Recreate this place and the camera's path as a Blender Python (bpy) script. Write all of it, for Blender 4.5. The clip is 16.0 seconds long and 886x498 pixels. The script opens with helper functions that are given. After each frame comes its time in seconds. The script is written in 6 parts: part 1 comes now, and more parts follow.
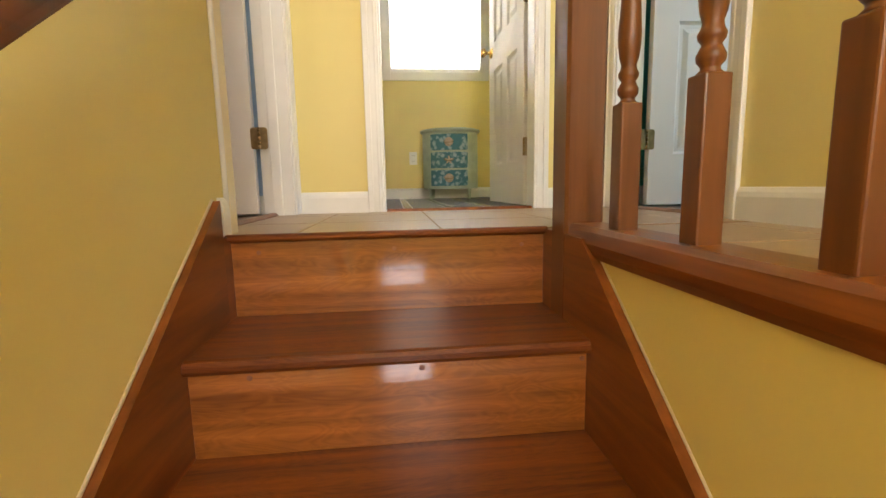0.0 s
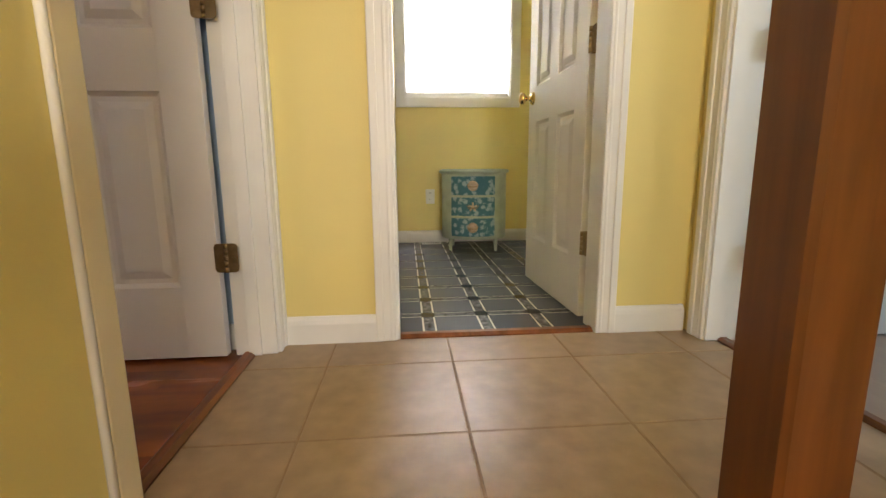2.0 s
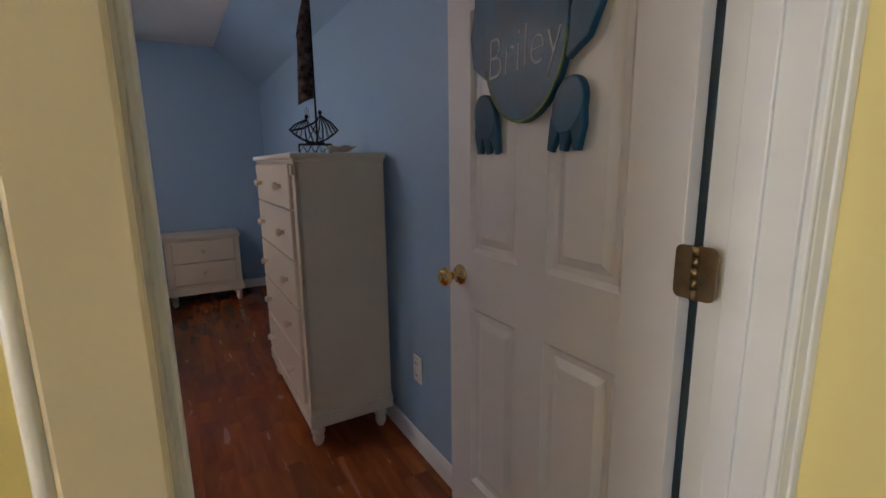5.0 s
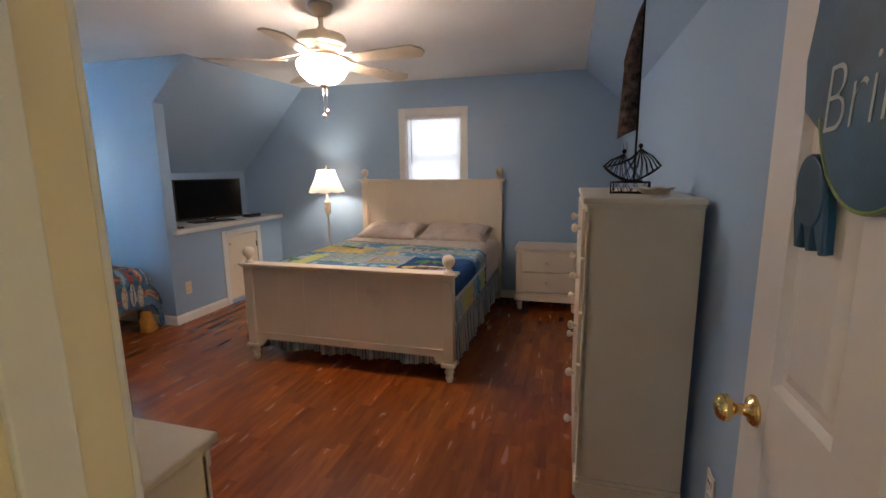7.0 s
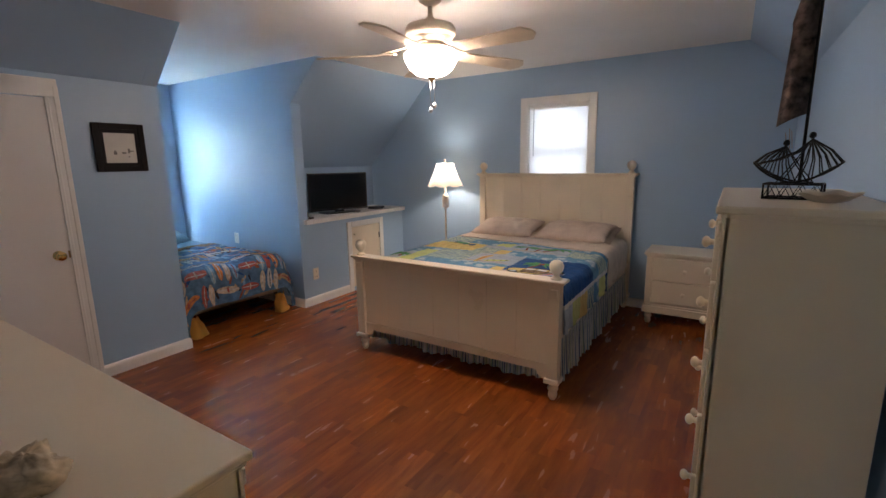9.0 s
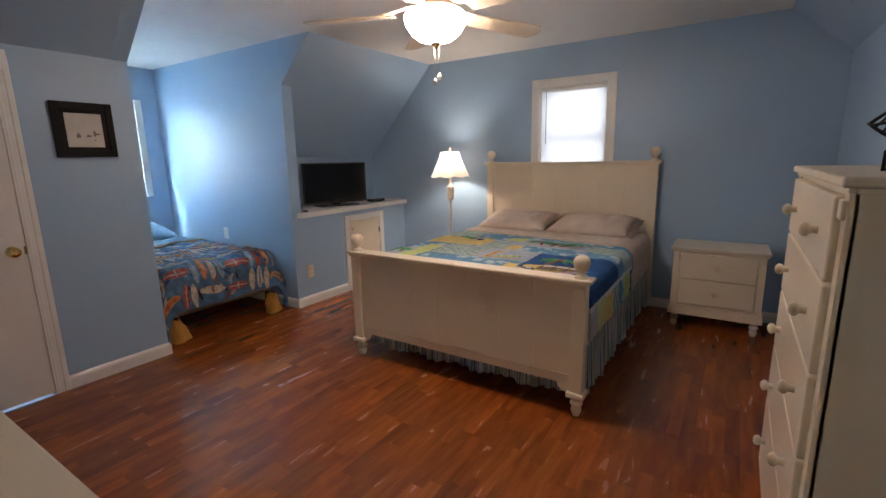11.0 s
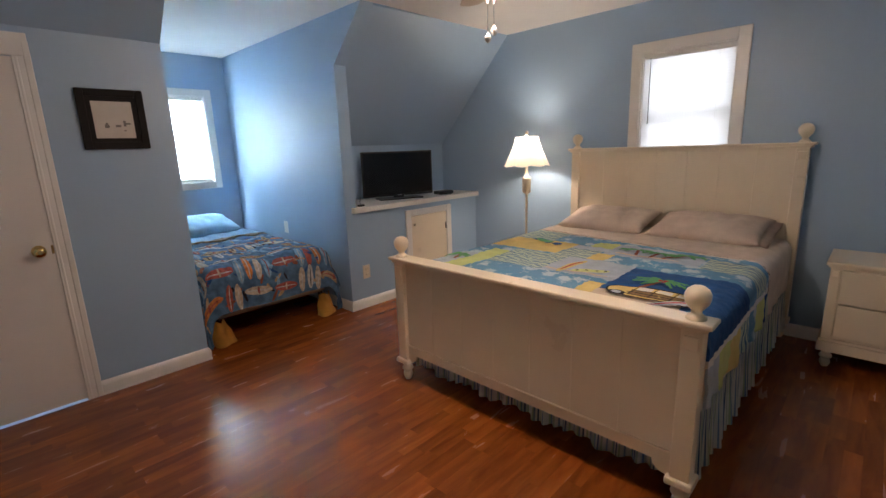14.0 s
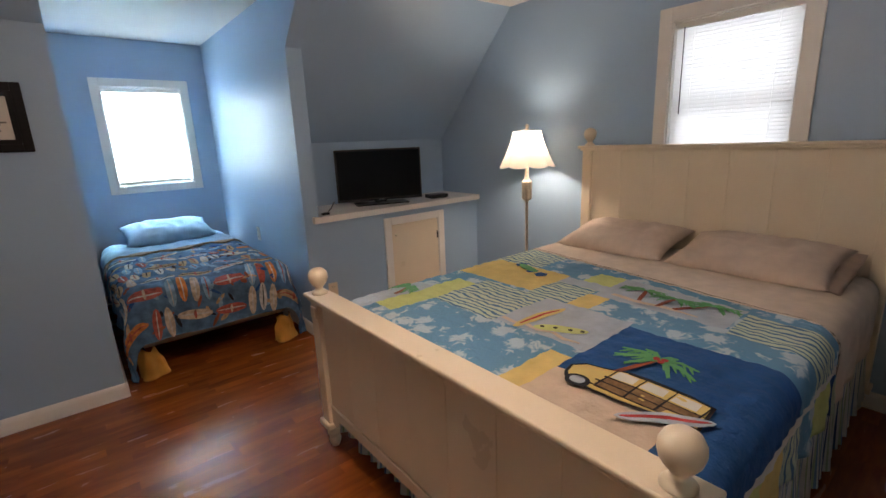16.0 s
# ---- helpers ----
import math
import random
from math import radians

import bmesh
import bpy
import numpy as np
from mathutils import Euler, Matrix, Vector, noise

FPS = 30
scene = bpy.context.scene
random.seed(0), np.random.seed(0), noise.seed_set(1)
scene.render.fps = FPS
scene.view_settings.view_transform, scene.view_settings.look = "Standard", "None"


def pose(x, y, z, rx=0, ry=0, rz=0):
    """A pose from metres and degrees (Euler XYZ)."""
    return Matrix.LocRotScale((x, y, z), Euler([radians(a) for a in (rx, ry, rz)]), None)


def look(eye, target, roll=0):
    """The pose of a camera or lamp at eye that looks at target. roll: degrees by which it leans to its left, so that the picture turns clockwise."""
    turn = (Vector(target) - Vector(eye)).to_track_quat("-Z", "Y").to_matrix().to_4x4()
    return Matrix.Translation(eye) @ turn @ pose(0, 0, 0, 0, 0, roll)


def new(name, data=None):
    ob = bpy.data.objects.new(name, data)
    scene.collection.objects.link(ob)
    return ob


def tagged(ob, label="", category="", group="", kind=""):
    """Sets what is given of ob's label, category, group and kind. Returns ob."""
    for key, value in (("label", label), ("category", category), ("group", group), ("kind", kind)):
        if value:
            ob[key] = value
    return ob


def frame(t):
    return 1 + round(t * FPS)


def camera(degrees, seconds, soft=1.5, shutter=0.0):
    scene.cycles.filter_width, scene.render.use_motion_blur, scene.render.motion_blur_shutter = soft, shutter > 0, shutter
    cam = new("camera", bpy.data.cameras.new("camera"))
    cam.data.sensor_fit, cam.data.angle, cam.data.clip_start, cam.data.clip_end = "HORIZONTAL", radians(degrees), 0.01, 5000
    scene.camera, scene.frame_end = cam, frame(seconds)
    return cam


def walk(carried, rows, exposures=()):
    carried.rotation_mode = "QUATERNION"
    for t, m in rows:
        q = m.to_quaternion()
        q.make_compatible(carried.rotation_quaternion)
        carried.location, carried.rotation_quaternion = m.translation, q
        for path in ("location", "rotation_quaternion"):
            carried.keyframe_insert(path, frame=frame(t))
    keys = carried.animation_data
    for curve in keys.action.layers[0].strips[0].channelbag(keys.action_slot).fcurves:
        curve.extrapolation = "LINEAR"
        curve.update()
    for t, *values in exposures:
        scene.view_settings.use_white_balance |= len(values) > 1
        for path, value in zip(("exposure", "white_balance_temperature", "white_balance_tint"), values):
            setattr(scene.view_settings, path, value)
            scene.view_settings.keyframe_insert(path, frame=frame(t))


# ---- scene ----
cam = camera(89.0, 16.0)
PATH = [
    (0, (0.366, 0.228, 0.114), (0.571, 2.198, -0.164), -1.1),
    (0.5, (0.378, 0.393, 0.253), (0.602, 2.364, -0.002), -0.7),
    (1, (0.361, 0.541, 0.367), (0.565, 2.507, 0.059), 1.0),
    (1.5, (0.339, 0.677, 0.492), (0.613, 2.631, 0.165), 0.9),
    (2, (0.36, 0.831, 0.58), (0.515, 2.794, 0.23), -0.5),
    (2.5, (0.387, 0.954, 0.668), (0.249, 2.902, 0.237), -0.4),
    (3, (0.392, 1.082, 0.756), (-0.106, 2.961, 0.285), 0.3),
    (3.5, (0.407, 1.201, 0.858), (-0.526, 2.926, 0.468), -0.8),
    (4, (0.359, 1.293, 1.002), (-0.897, 2.812, 0.66), 0.2),
    (4.5, (0.299, 1.39, 1.096), (-1.247, 2.613, 0.756), -0.6),
    (5, (0.218, 1.502, 1.213), (-1.476, 2.497, 0.842), -0.7),
    (5.2, (0.2, 1.534, 1.251), (-1.564, 2.397, 0.873), -1.1),
    (7.3, (0.056, 1.866, 1.394), (-1.802, 1.223, 1.03), -0.3),
    (7.5, (0.042, 1.878, 1.412), (-1.798, 1.188, 1.036), -0.2),
    (8, (-0.016, 1.919, 1.406), (-1.784, 1.048, 1.07), 0.3),
    (8.5, (-0.086, 1.909, 1.387), (-1.792, 0.927, 1.03), -0.0),
    (9, (-0.166, 1.915, 1.388), (-1.822, 0.859, 1.01), -0.9),
    (9.5, (-0.242, 1.874, 1.378), (-1.892, 0.81, 0.998), -1.4),
    (9.7, (-0.28, 1.852, 1.369), (-1.938, 0.803, 0.981), -1.2),
    (11.8, (-0.539, 1.651, 1.292), (-2.18, 0.578, 0.899), -1.1),
    (12, (-0.572, 1.638, 1.291), (-2.227, 0.594, 0.876), -1.4),
    (12.5, (-0.654, 1.596, 1.281), (-2.287, 0.526, 0.845), -2.2),
    (13, (-0.711, 1.562, 1.294), (-2.311, 0.433, 0.886), -1.8),
    (13.5, (-0.845, 1.532, 1.314), (-2.337, 0.269, 0.894), -1.6),
    (14, (-1.014, 1.512, 1.302), (-2.409, 0.147, 0.867), -2.0),
    (14.5, (-1.248, 1.529, 1.32), (-2.654, 0.182, 0.864), -2.0),
    (15, (-1.418, 1.499, 1.317), (-2.858, 0.179, 0.886), -0.4),
    (15.5, (-1.644, 1.463, 1.322), (-2.998, 0.076, 0.83), -0.7),
    (16, (-1.848, 1.399, 1.337), (-3.074, -0.11, 0.868), -2.3),
]
EXPOSURES = [(0.0, 0.40, 6600, 17), (1.5, 0.22, 6600, 17), (3.0, -0.26, 6500, 18), (4.0, -0.36, 5750, 16), (4.5, -0.38, 5400, 15), (5.0, -0.38, 5600, 17), (5.4, -0.22, 5900, 18), (7.3, 0.16, 6450, 17), (8.5, 0.14, 6400, 17), (9.5, 0.14, 6400, 17), (13.0, 0.16, 6550, 17), (14.0, 0.17, 6700, 17), (15.0, 0.17, 6850, 17), (16.0, 0.0, 6850, 17)]
walk(cam, [(t, look(eye, target, roll)) for t, eye, target, roll in PATH], EXPOSURES)

# ---- world, daylight and lamps ----
world = bpy.data.worlds.new("sky")
scene.world = world
world.use_nodes = True
sky = world.node_tree.nodes.new("ShaderNodeTexSky")
sky.sky_type, sky.sun_disc = "NISHITA", False
sky.sun_elevation, sky.sun_rotation = radians(40), radians(200)
world.node_tree.links.new(sky.outputs[0], world.node_tree.nodes["Background"].inputs[0])
world.node_tree.nodes["Background"].inputs[1].default_value = 0.1


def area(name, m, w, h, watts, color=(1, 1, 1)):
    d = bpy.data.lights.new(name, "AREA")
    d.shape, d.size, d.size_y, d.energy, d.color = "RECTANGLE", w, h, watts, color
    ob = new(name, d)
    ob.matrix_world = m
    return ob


def bulb(name, at, watts, color, radius):
    d = bpy.data.lights.new(name, "POINT")
    d.energy, d.color, d.shadow_soft_size = watts, color, radius
    ob = new(name, d)
    ob.location = at
    return ob


DAY = (0.80, 0.90, 1.0)
BLUE_DAY = (0.64, 0.88, 1.0)
area("window_or_fill_light", look((-4.80, 0.42, 1.55), (0, 0.42, 1.35)), 0.64, 0.78, 6, DAY)
area("window_or_fill_light", look((-2.49, -3.74, 1.47), (-2.49, 0, 1.2)), 0.62, 0.86, 5200, BLUE_DAY)
area("window_or_fill_light", look((0.77, 4.60, 1.56), (0.77, 0, 1.2)), 0.82, 0.88, 1900, (0.92, 0.96, 1.0))
# Added fill lamp: the far room has no window here, this only brightens it.
area("window_or_fill_light", look((3.42, 0.9, 1.5), (0, 1.4, 1.2)), 0.9, 1.1, 26, DAY)
# Added fill lamp before the windowless stair-end wall; brightens landing and stair walls.
area("hall_fill", look((0.75, -1.95, 1.25), (0.35, 2, 0.75)), 1.0, 1.3, 66, (1.0, 0.96, 0.84))
area("entry_daylight", look((0.43, -2.02, -1.05), (0.40, 1.2, -0.5)), 0.42, 1.2, 5.5, (0.97, 0.97, 1.0))
bulb("lamp_bulb", (-4.36, -0.717, 1.275), 17, (1.0, 0.84, 0.66), 0.045)


# ---- materials ----
def material(name, color, rough=0.5, vary=0.06, scale=3.0, fine=0.0, fine_scale=200.0, metal=0.0, spread=0.0, spec=0.5, island=False):
    """Principled paint or solid with soft large stains, a fine relief, and a shade that differs from piece to piece."""
    m = bpy.data.materials.new(name)
    m.use_nodes = True
    n, k = m.node_tree.nodes, m.node_tree.links
    b = n["Principled BSDF"]
    b.inputs["Roughness"].default_value, b.inputs["Metallic"].default_value = rough, metal
    b.inputs["Specular IOR Level"].default_value = spec
    co = n.new("ShaderNodeTexCoord")
    tex = n.new("ShaderNodeTexNoise")
    tex.inputs["Scale"].default_value, tex.inputs["Detail"].default_value = scale, 6
    k.new(co.outputs["Object"], tex.inputs["Vector"])
    ramp = n.new("ShaderNodeMapRange")
    ramp.inputs["From Min"].default_value, ramp.inputs["From Max"].default_value = 0.3, 0.7
    ramp.inputs["To Min"].default_value, ramp.inputs["To Max"].default_value = 1 - vary, 1 + vary
    k.new(tex.outputs["Fac"], ramp.inputs["Value"])
    hsv = n.new("ShaderNodeHueSaturation")
    hsv.inputs["Color"].default_value = (*color, 1)
    value = ramp.outputs["Result"]
    if spread:
        rnd = n.new("ShaderNodeNewGeometry" if island else "ShaderNodeObjectInfo")
        r2 = n.new("ShaderNodeMapRange")
        r2.inputs["To Min"].default_value, r2.inputs["To Max"].default_value = 1 - spread, 1 + spread
        k.new(rnd.outputs["Random Per Island" if island else "Random"], r2.inputs["Value"])
        mul = n.new("ShaderNodeMath")
        mul.operation = "MULTIPLY"
        k.new(value, mul.inputs[0])
        k.new(r2.outputs["Result"], mul.inputs[1])
        value = mul.outputs[0]
    k.new(value, hsv.inputs["Value"])
    k.new(hsv.outputs["Color"], b.inputs["Base Color"])
    if fine:
        t2 = n.new("ShaderNodeTexNoise")
        t2.inputs["Scale"].default_value, t2.inputs["Detail"].default_value = fine_scale, 3
        k.new(co.outputs["Object"], t2.inputs["Vector"])
        bump = n.new("ShaderNodeBump")
        bump.inputs["Strength"].default_value, bump.inputs["Distance"].default_value = fine, 0.002
        k.new(t2.outputs["Fac"], bump.inputs["Height"])
        k.new(bump.outputs["Normal"], b.inputs["Normal"])
        r3 = n.new("ShaderNodeMapRange")
        r3.inputs["To Min"].default_value, r3.inputs["To Max"].default_value = rough * 0.85, min(1, rough * 1.15)
        k.new(tex.outputs["Fac"], r3.inputs["Value"])
        k.new(r3.outputs["Result"], b.inputs["Roughness"])
    return m


def wood(name, dark, light, rough, along="x", stretch=14.0, scale=3.0, spread=0.25, island=False, coat=0.0, knots=False, lo=0.22, hi=0.80, ripple=0.0):
    """Stained wood: long grain bands along one axis, a shade of its own for each piece."""
    m = bpy.data.materials.new(name)
    m.use_nodes = True
    n, k = m.node_tree.nodes, m.node_tree.links
    b = n["Principled BSDF"]
    co = n.new("ShaderNodeTexCoord")
    mp = n.new("ShaderNodeMapping")
    s = [scale * stretch] * 3
    s["xyz".index(along)] = scale
    mp.inputs["Scale"].default_value = s
    k.new(co.outputs["Object"], mp.inputs["Vector"])
    rnd = n.new("ShaderNodeNewGeometry" if island else "ShaderNodeObjectInfo")
    r = rnd.outputs["Random Per Island" if island else "Random"]
    tex = n.new("ShaderNodeTexNoise")
    tex.noise_dimensions = "4D"
    tex.inputs["Scale"].default_value, tex.inputs["Detail"].default_value, tex.inputs["Distortion"].default_value = 1.0, 8, 0.6
    k.new(mp.outputs[0], tex.inputs["Vector"])
    shift = n.new("ShaderNodeMath")
    shift.operation = "MULTIPLY"
    shift.inputs[1].default_value = 37.0
    k.new(r, shift.inputs[0])
    k.new(shift.outputs[0], tex.inputs["W"])
    ramp = n.new("ShaderNodeValToRGB")
    ramp.color_ramp.elements[0].position, ramp.color_ramp.elements[1].position = lo, hi
    ramp.color_ramp.elements[0].color, ramp.color_ramp.elements[1].color = (*dark, 1), (*light, 1)
    fac = tex.outputs["Fac"]
    if knots:
        vor = n.new("ShaderNodeTexNoise")
        vor.inputs["Scale"].default_value, vor.inputs["Distortion"].default_value = 5.0, 2.5
        m2 = n.new("ShaderNodeMapping")
        s2 = [3.0] * 3
        s2["xyz".index(along)] = 0.55
        m2.inputs["Scale"].default_value = s2
        k.new(co.outputs["Object"], m2.inputs["Vector"])
        k.new(m2.outputs[0], vor.inputs["Vector"])
        wav = n.new("ShaderNodeMath")
        wav.operation = "PINGPONG"
        wav.inputs[1].default_value = 0.06
        k.new(vor.outputs["Fac"], wav.inputs[0])
        add = n.new("ShaderNodeMath")
        add.operation = "MULTIPLY_ADD"
        add.inputs[1].default_value = 1.7
        k.new(wav.outputs[0], add.inputs[0])
        half = n.new("ShaderNodeMath")
        half.operation = "MULTIPLY_ADD"
        half.inputs[1].default_value, half.inputs[2].default_value = 0.95, -0.03
        k.new(fac, half.inputs[0])
        k.new(half.outputs[0], add.inputs[2])
        fac = add.outputs[0]
    k.new(fac, ramp.inputs["Fac"])
    r2 = n.new("ShaderNodeMapRange")
    r2.inputs["To Min"].default_value, r2.inputs["To Max"].default_value = 1 - spread, 1 + spread
    k.new(r, r2.inputs["Value"])
    hsv = n.new("ShaderNodeHueSaturation")
    k.new(ramp.outputs[0], hsv.inputs["Color"])
    k.new(r2.outputs["Result"], hsv.inputs["Value"])
    k.new(hsv.outputs["Color"], b.inputs["Base Color"])
    b.inputs["Coat Weight"].default_value, b.inputs["Coat Roughness"].default_value = coat, 0.05
    r3 = n.new("ShaderNodeMapRange")
    r3.inputs["To Min"].default_value, r3.inputs["To Max"].default_value = rough * 0.8, rough * 1.25
    k.new(tex.outputs["Fac"], r3.inputs["Value"])
    k.new(r3.outputs["Result"], b.inputs["Roughness"])
    bump = n.new("ShaderNodeBump")
    bump.inputs["Strength"].default_value, bump.inputs["Distance"].default_value = 0.12, 0.001
    k.new(tex.outputs["Fac"], bump.inputs["Height"])
    k.new(bump.outputs["Normal"], b.inputs["Normal"])
    if ripple:
        # brushed varnish: shallow waves along the boards and sunken grain
        wave = n.new("ShaderNodeTexNoise")
        wave.inputs["Scale"].default_value, wave.inputs["Detail"].default_value = 1.0, 3
        m3 = n.new("ShaderNodeMapping")
        s3 = [34.0] * 3
        s3["xyz".index(along)] = 4.0
        m3.inputs["Scale"].default_value = s3
        k.new(co.outputs["Object"], m3.inputs["Vector"])
        k.new(m3.outputs[0], wave.inputs["Vector"])
        mixed = n.new("ShaderNodeMath")
        mixed.operation = "MULTIPLY_ADD"
        mixed.inputs[1].default_value = 0.35
        k.new(tex.outputs["Fac"], mixed.inputs[0])
        k.new(wave.outputs["Fac"], mixed.inputs[2])
        skin = n.new("ShaderNodeBump")
        skin.inputs["Strength"].default_value, skin.inputs["Distance"].default_value = ripple, 0.0016
        k.new(mixed.outputs[0], skin.inputs["Height"])
        k.new(skin.outputs["Normal"], b.inputs["Coat Normal"])
    return m


def cloth(name, color, rough=0.9, weave=900.0, vary=0.1, scale=12.0):
    return material(name, color, rough, vary, scale, 0.25, weave, spec=0.2)


def see_through(name, color, amount, rough=0.7):
    """Thin cloth or plastic that lets light through."""
    m = bpy.data.materials.new(name)
    m.use_nodes = True
    n, k = m.node_tree.nodes, m.node_tree.links
    b = n["Principled BSDF"]
    b.inputs["Base Color"].default_value, b.inputs["Roughness"].default_value = (*color, 1), rough
    tr = n.new("ShaderNodeBsdfTranslucent")
    tr.inputs["Color"].default_value = (*color, 1)
    mix = n.new("ShaderNodeMixShader")
    mix.inputs[0].default_value = amount
    k.new(b.outputs[0], mix.inputs[1])
    k.new(tr.outputs[0], mix.inputs[2])
    k.new(mix.outputs[0], n["Material Output"].inputs["Surface"])
    return m


def glow(name, color, strength):
    m = bpy.data.materials.new(name)
    m.use_nodes = True
    b = m.node_tree.nodes["Principled BSDF"]
    b.inputs["Base Color"].default_value = (*color, 1)
    b.inputs["Emission Color"].default_value, b.inputs["Emission Strength"].default_value = (*color, 1), strength
    return m


YELLOW = material("yellow_wall_paint", (0.76, 0.635, 0.245), 0.5, 0.04, 1.5, 0.12, 160)
BLUE = material("blue_wall_paint", (0.325, 0.462, 0.625), 0.42, 0.03, 1.5, 0.10, 160)
TEAL = material("teal_wall_paint", (0.03, 0.34, 0.30), 0.5, 0.03, 1.5, 0.1, 160)
CEIL = material("white_ceiling_paint", (0.82, 0.81, 0.79), 0.85, 0.03, 2.0, 0.2, 120)
TRIM = material("white_gloss_trim_paint", (0.78, 0.77, 0.74), 0.35, 0.04, 6.0, 0.06, 90)
BUTTER = material("butter_yellow_gloss", (0.78, 0.69, 0.50), 0.17, 0.04, 3.0, 0.08, 160)
EDGE_HIGHLIGHT = material("edge_highlight_white", (0.82, 0.81, 0.78), 0.18, 0.03, 8.0)
DOOR = material("white_door_paint", (0.74, 0.71, 0.68), 0.42, 0.03, 3.0, 0.08, 220)
CREAM = material("cream_furniture_paint", (0.74, 0.645, 0.50), 0.29, 0.035, 4.0, 0.06, 140)
GAP = material("dark_gap", (0.012, 0.012, 0.015), 0.8, 0.0)
BRASS = material("polished_brass", (0.80, 0.58, 0.24), 0.16, 0.05, 30, metal=1.0)
OLDBRASS = material("aged_brass", (0.30, 0.21, 0.10), 0.38, 0.2, 40, 0.2, 300, metal=1.0)
CHROME = material("pale_metal", (0.75, 0.74, 0.72), 0.25, 0.03, 20, metal=1.0)
STAIR = wood("varnished_pine", (0.115, 0.028, 0.004), (0.40, 0.135, 0.019), 0.5, "x", 34, 1.1, 0.05, coat=1.0, knots=True, lo=0.24, hi=0.76, ripple=0.22)
TREAD = wood("worn_varnished_pine", (0.072, 0.015, 0.002), (0.25, 0.068, 0.008), 0.55, "x", 34, 1.1, 0.05, coat=0.30, knots=True, lo=0.26, hi=0.74, ripple=0.2)
TREAD.node_tree.nodes["Principled BSDF"].inputs["Coat Roughness"].default_value = 0.22
TREAD.node_tree.nodes["Principled BSDF"].inputs["Specular IOR Level"].default_value = 0.2
STAIR.node_tree.nodes["Principled BSDF"].inputs["Coat Roughness"].default_value = 0.09
STAIR.node_tree.nodes["Principled BSDF"].inputs["Coat IOR"].default_value = 1.8
STAIR.node_tree.nodes["Principled BSDF"].inputs["Specular IOR Level"].default_value = 0.2
STAIN = wood("stained_rail_wood", (0.115, 0.030, 0.0055), (0.27, 0.082, 0.015), 0.36, "y", 12, 2.6, 0.05, coat=0.08, lo=0.30, hi=0.70)
RAILWOOD = wood("hand_worn_rail_wood", (0.105, 0.030, 0.008), (0.22, 0.068, 0.017), 0.6, "y", 12, 2.6, 0.05, lo=0.30, hi=0.70)
RAILWOOD.node_tree.nodes["Principled BSDF"].inputs["Specular IOR Level"].default_value = 0.2
STAINZ = wood("stained_post_wood", (0.095, 0.028, 0.006), (0.205, 0.068, 0.015), 0.36, "z", 16, 2.6, 0.08, coat=0.08, lo=0.22, hi=0.84)
PLANK = wood("laminate_strip", (0.135, 0.031, 0.006), (0.285, 0.079, 0.0145), 0.25, "x", 6, 3.4, 0.24, lo=0.25, hi=0.72)
PLANK_FAR = wood("laminate_strip_joined", (0.135, 0.031, 0.006), (0.285, 0.079, 0.0145), 0.25, "x", 6, 3.4, 0.24, island=True, lo=0.25, hi=0.72)
JOINT = material("dark_joint", (0.055, 0.014, 0.004), 0.95, 0.0, spec=0.0)
for strip_wood in (PLANK, PLANK_FAR):
    laminate = strip_wood.node_tree
    laminate.links.remove(laminate.nodes["Principled BSDF"].inputs["Normal"].links[0])
TILE = material("beige_ceramic_tile", (0.33, 0.222, 0.128), 0.33, 0.15, 17.0, 0.06, 40, spread=0.03)
GROUT = material("tile_grout", (0.30, 0.20, 0.118), 0.9, 0.1, 30, 0.3, 300)
SLATE = material("slate_vinyl", (0.034, 0.039, 0.050), 0.45, 0.25, 9, 0.08, 80, spread=0.1, spec=0.3)
MARBLE = material("grey_marbled_vinyl", (0.17, 0.17, 0.17), 0.26, 0.75, 45, 0.08, 80, spread=0.1)
for pieced in (TILE, SLATE, MARBLE):
    where_node = pieced.node_tree.nodes.new("ShaderNodeNewGeometry")
    for nd in pieced.node_tree.nodes:
        if nd.type == "TEX_NOISE":
            pieced.node_tree.links.new(where_node.outputs["Position"], nd.inputs["Vector"])
INKVINYL = material("black_vinyl", (0.012, 0.014, 0.022), 0.22, 0.2, 20)
LINE = material("ivory_vinyl_line", (0.66, 0.62, 0.50), 0.3, 0.05, 20)
PALEFLOOR = wood("pale_laminate", (0.34, 0.22, 0.16), (0.46, 0.31, 0.23), 0.35, "y", 10, 2.0, 0.1)
BLIND = see_through("white_blind_slat", (0.85, 0.85, 0.84), 0.74)
GLASS = bpy.data.materials.new("window_glass")
GLASS.use_nodes = True
g = GLASS.node_tree.nodes["Principled BSDF"]
g.inputs["Roughness"].default_value, g.inputs["Transmission Weight"].default_value, g.inputs["IOR"].default_value = 0.02, 1.0, 1.1
OUTSIDE = glow("bright_sky_backdrop", (0.93, 0.97, 1.0), 1.6)


# ---- mesh helpers ----
def box(bm, x0, x1, y0, y1, z0, z1, bevel=0.0, seg=2, mat=0):
    vs = [bm.verts.new(p) for p in ((x0, y0, z0), (x1, y0, z0), (x1, y1, z0), (x0, y1, z0), (x0, y0, z1), (x1, y0, z1), (x1, y1, z1), (x0, y1, z1))]
    fs = [bm.faces.new([vs[i] for i in q]) for q in ((3, 2, 1, 0), (4, 5, 6, 7), (0, 1, 5, 4), (1, 2, 6, 5), (2, 3, 7, 6), (3, 0, 4, 7))]
    for f in fs:
        f.material_index = mat
    if bevel:
        es = list({e for f in fs for e in f.edges})
        bmesh.ops.bevel(bm, geom=es, offset=bevel, segments=seg, affect="EDGES", profile=0.5)
    return bm


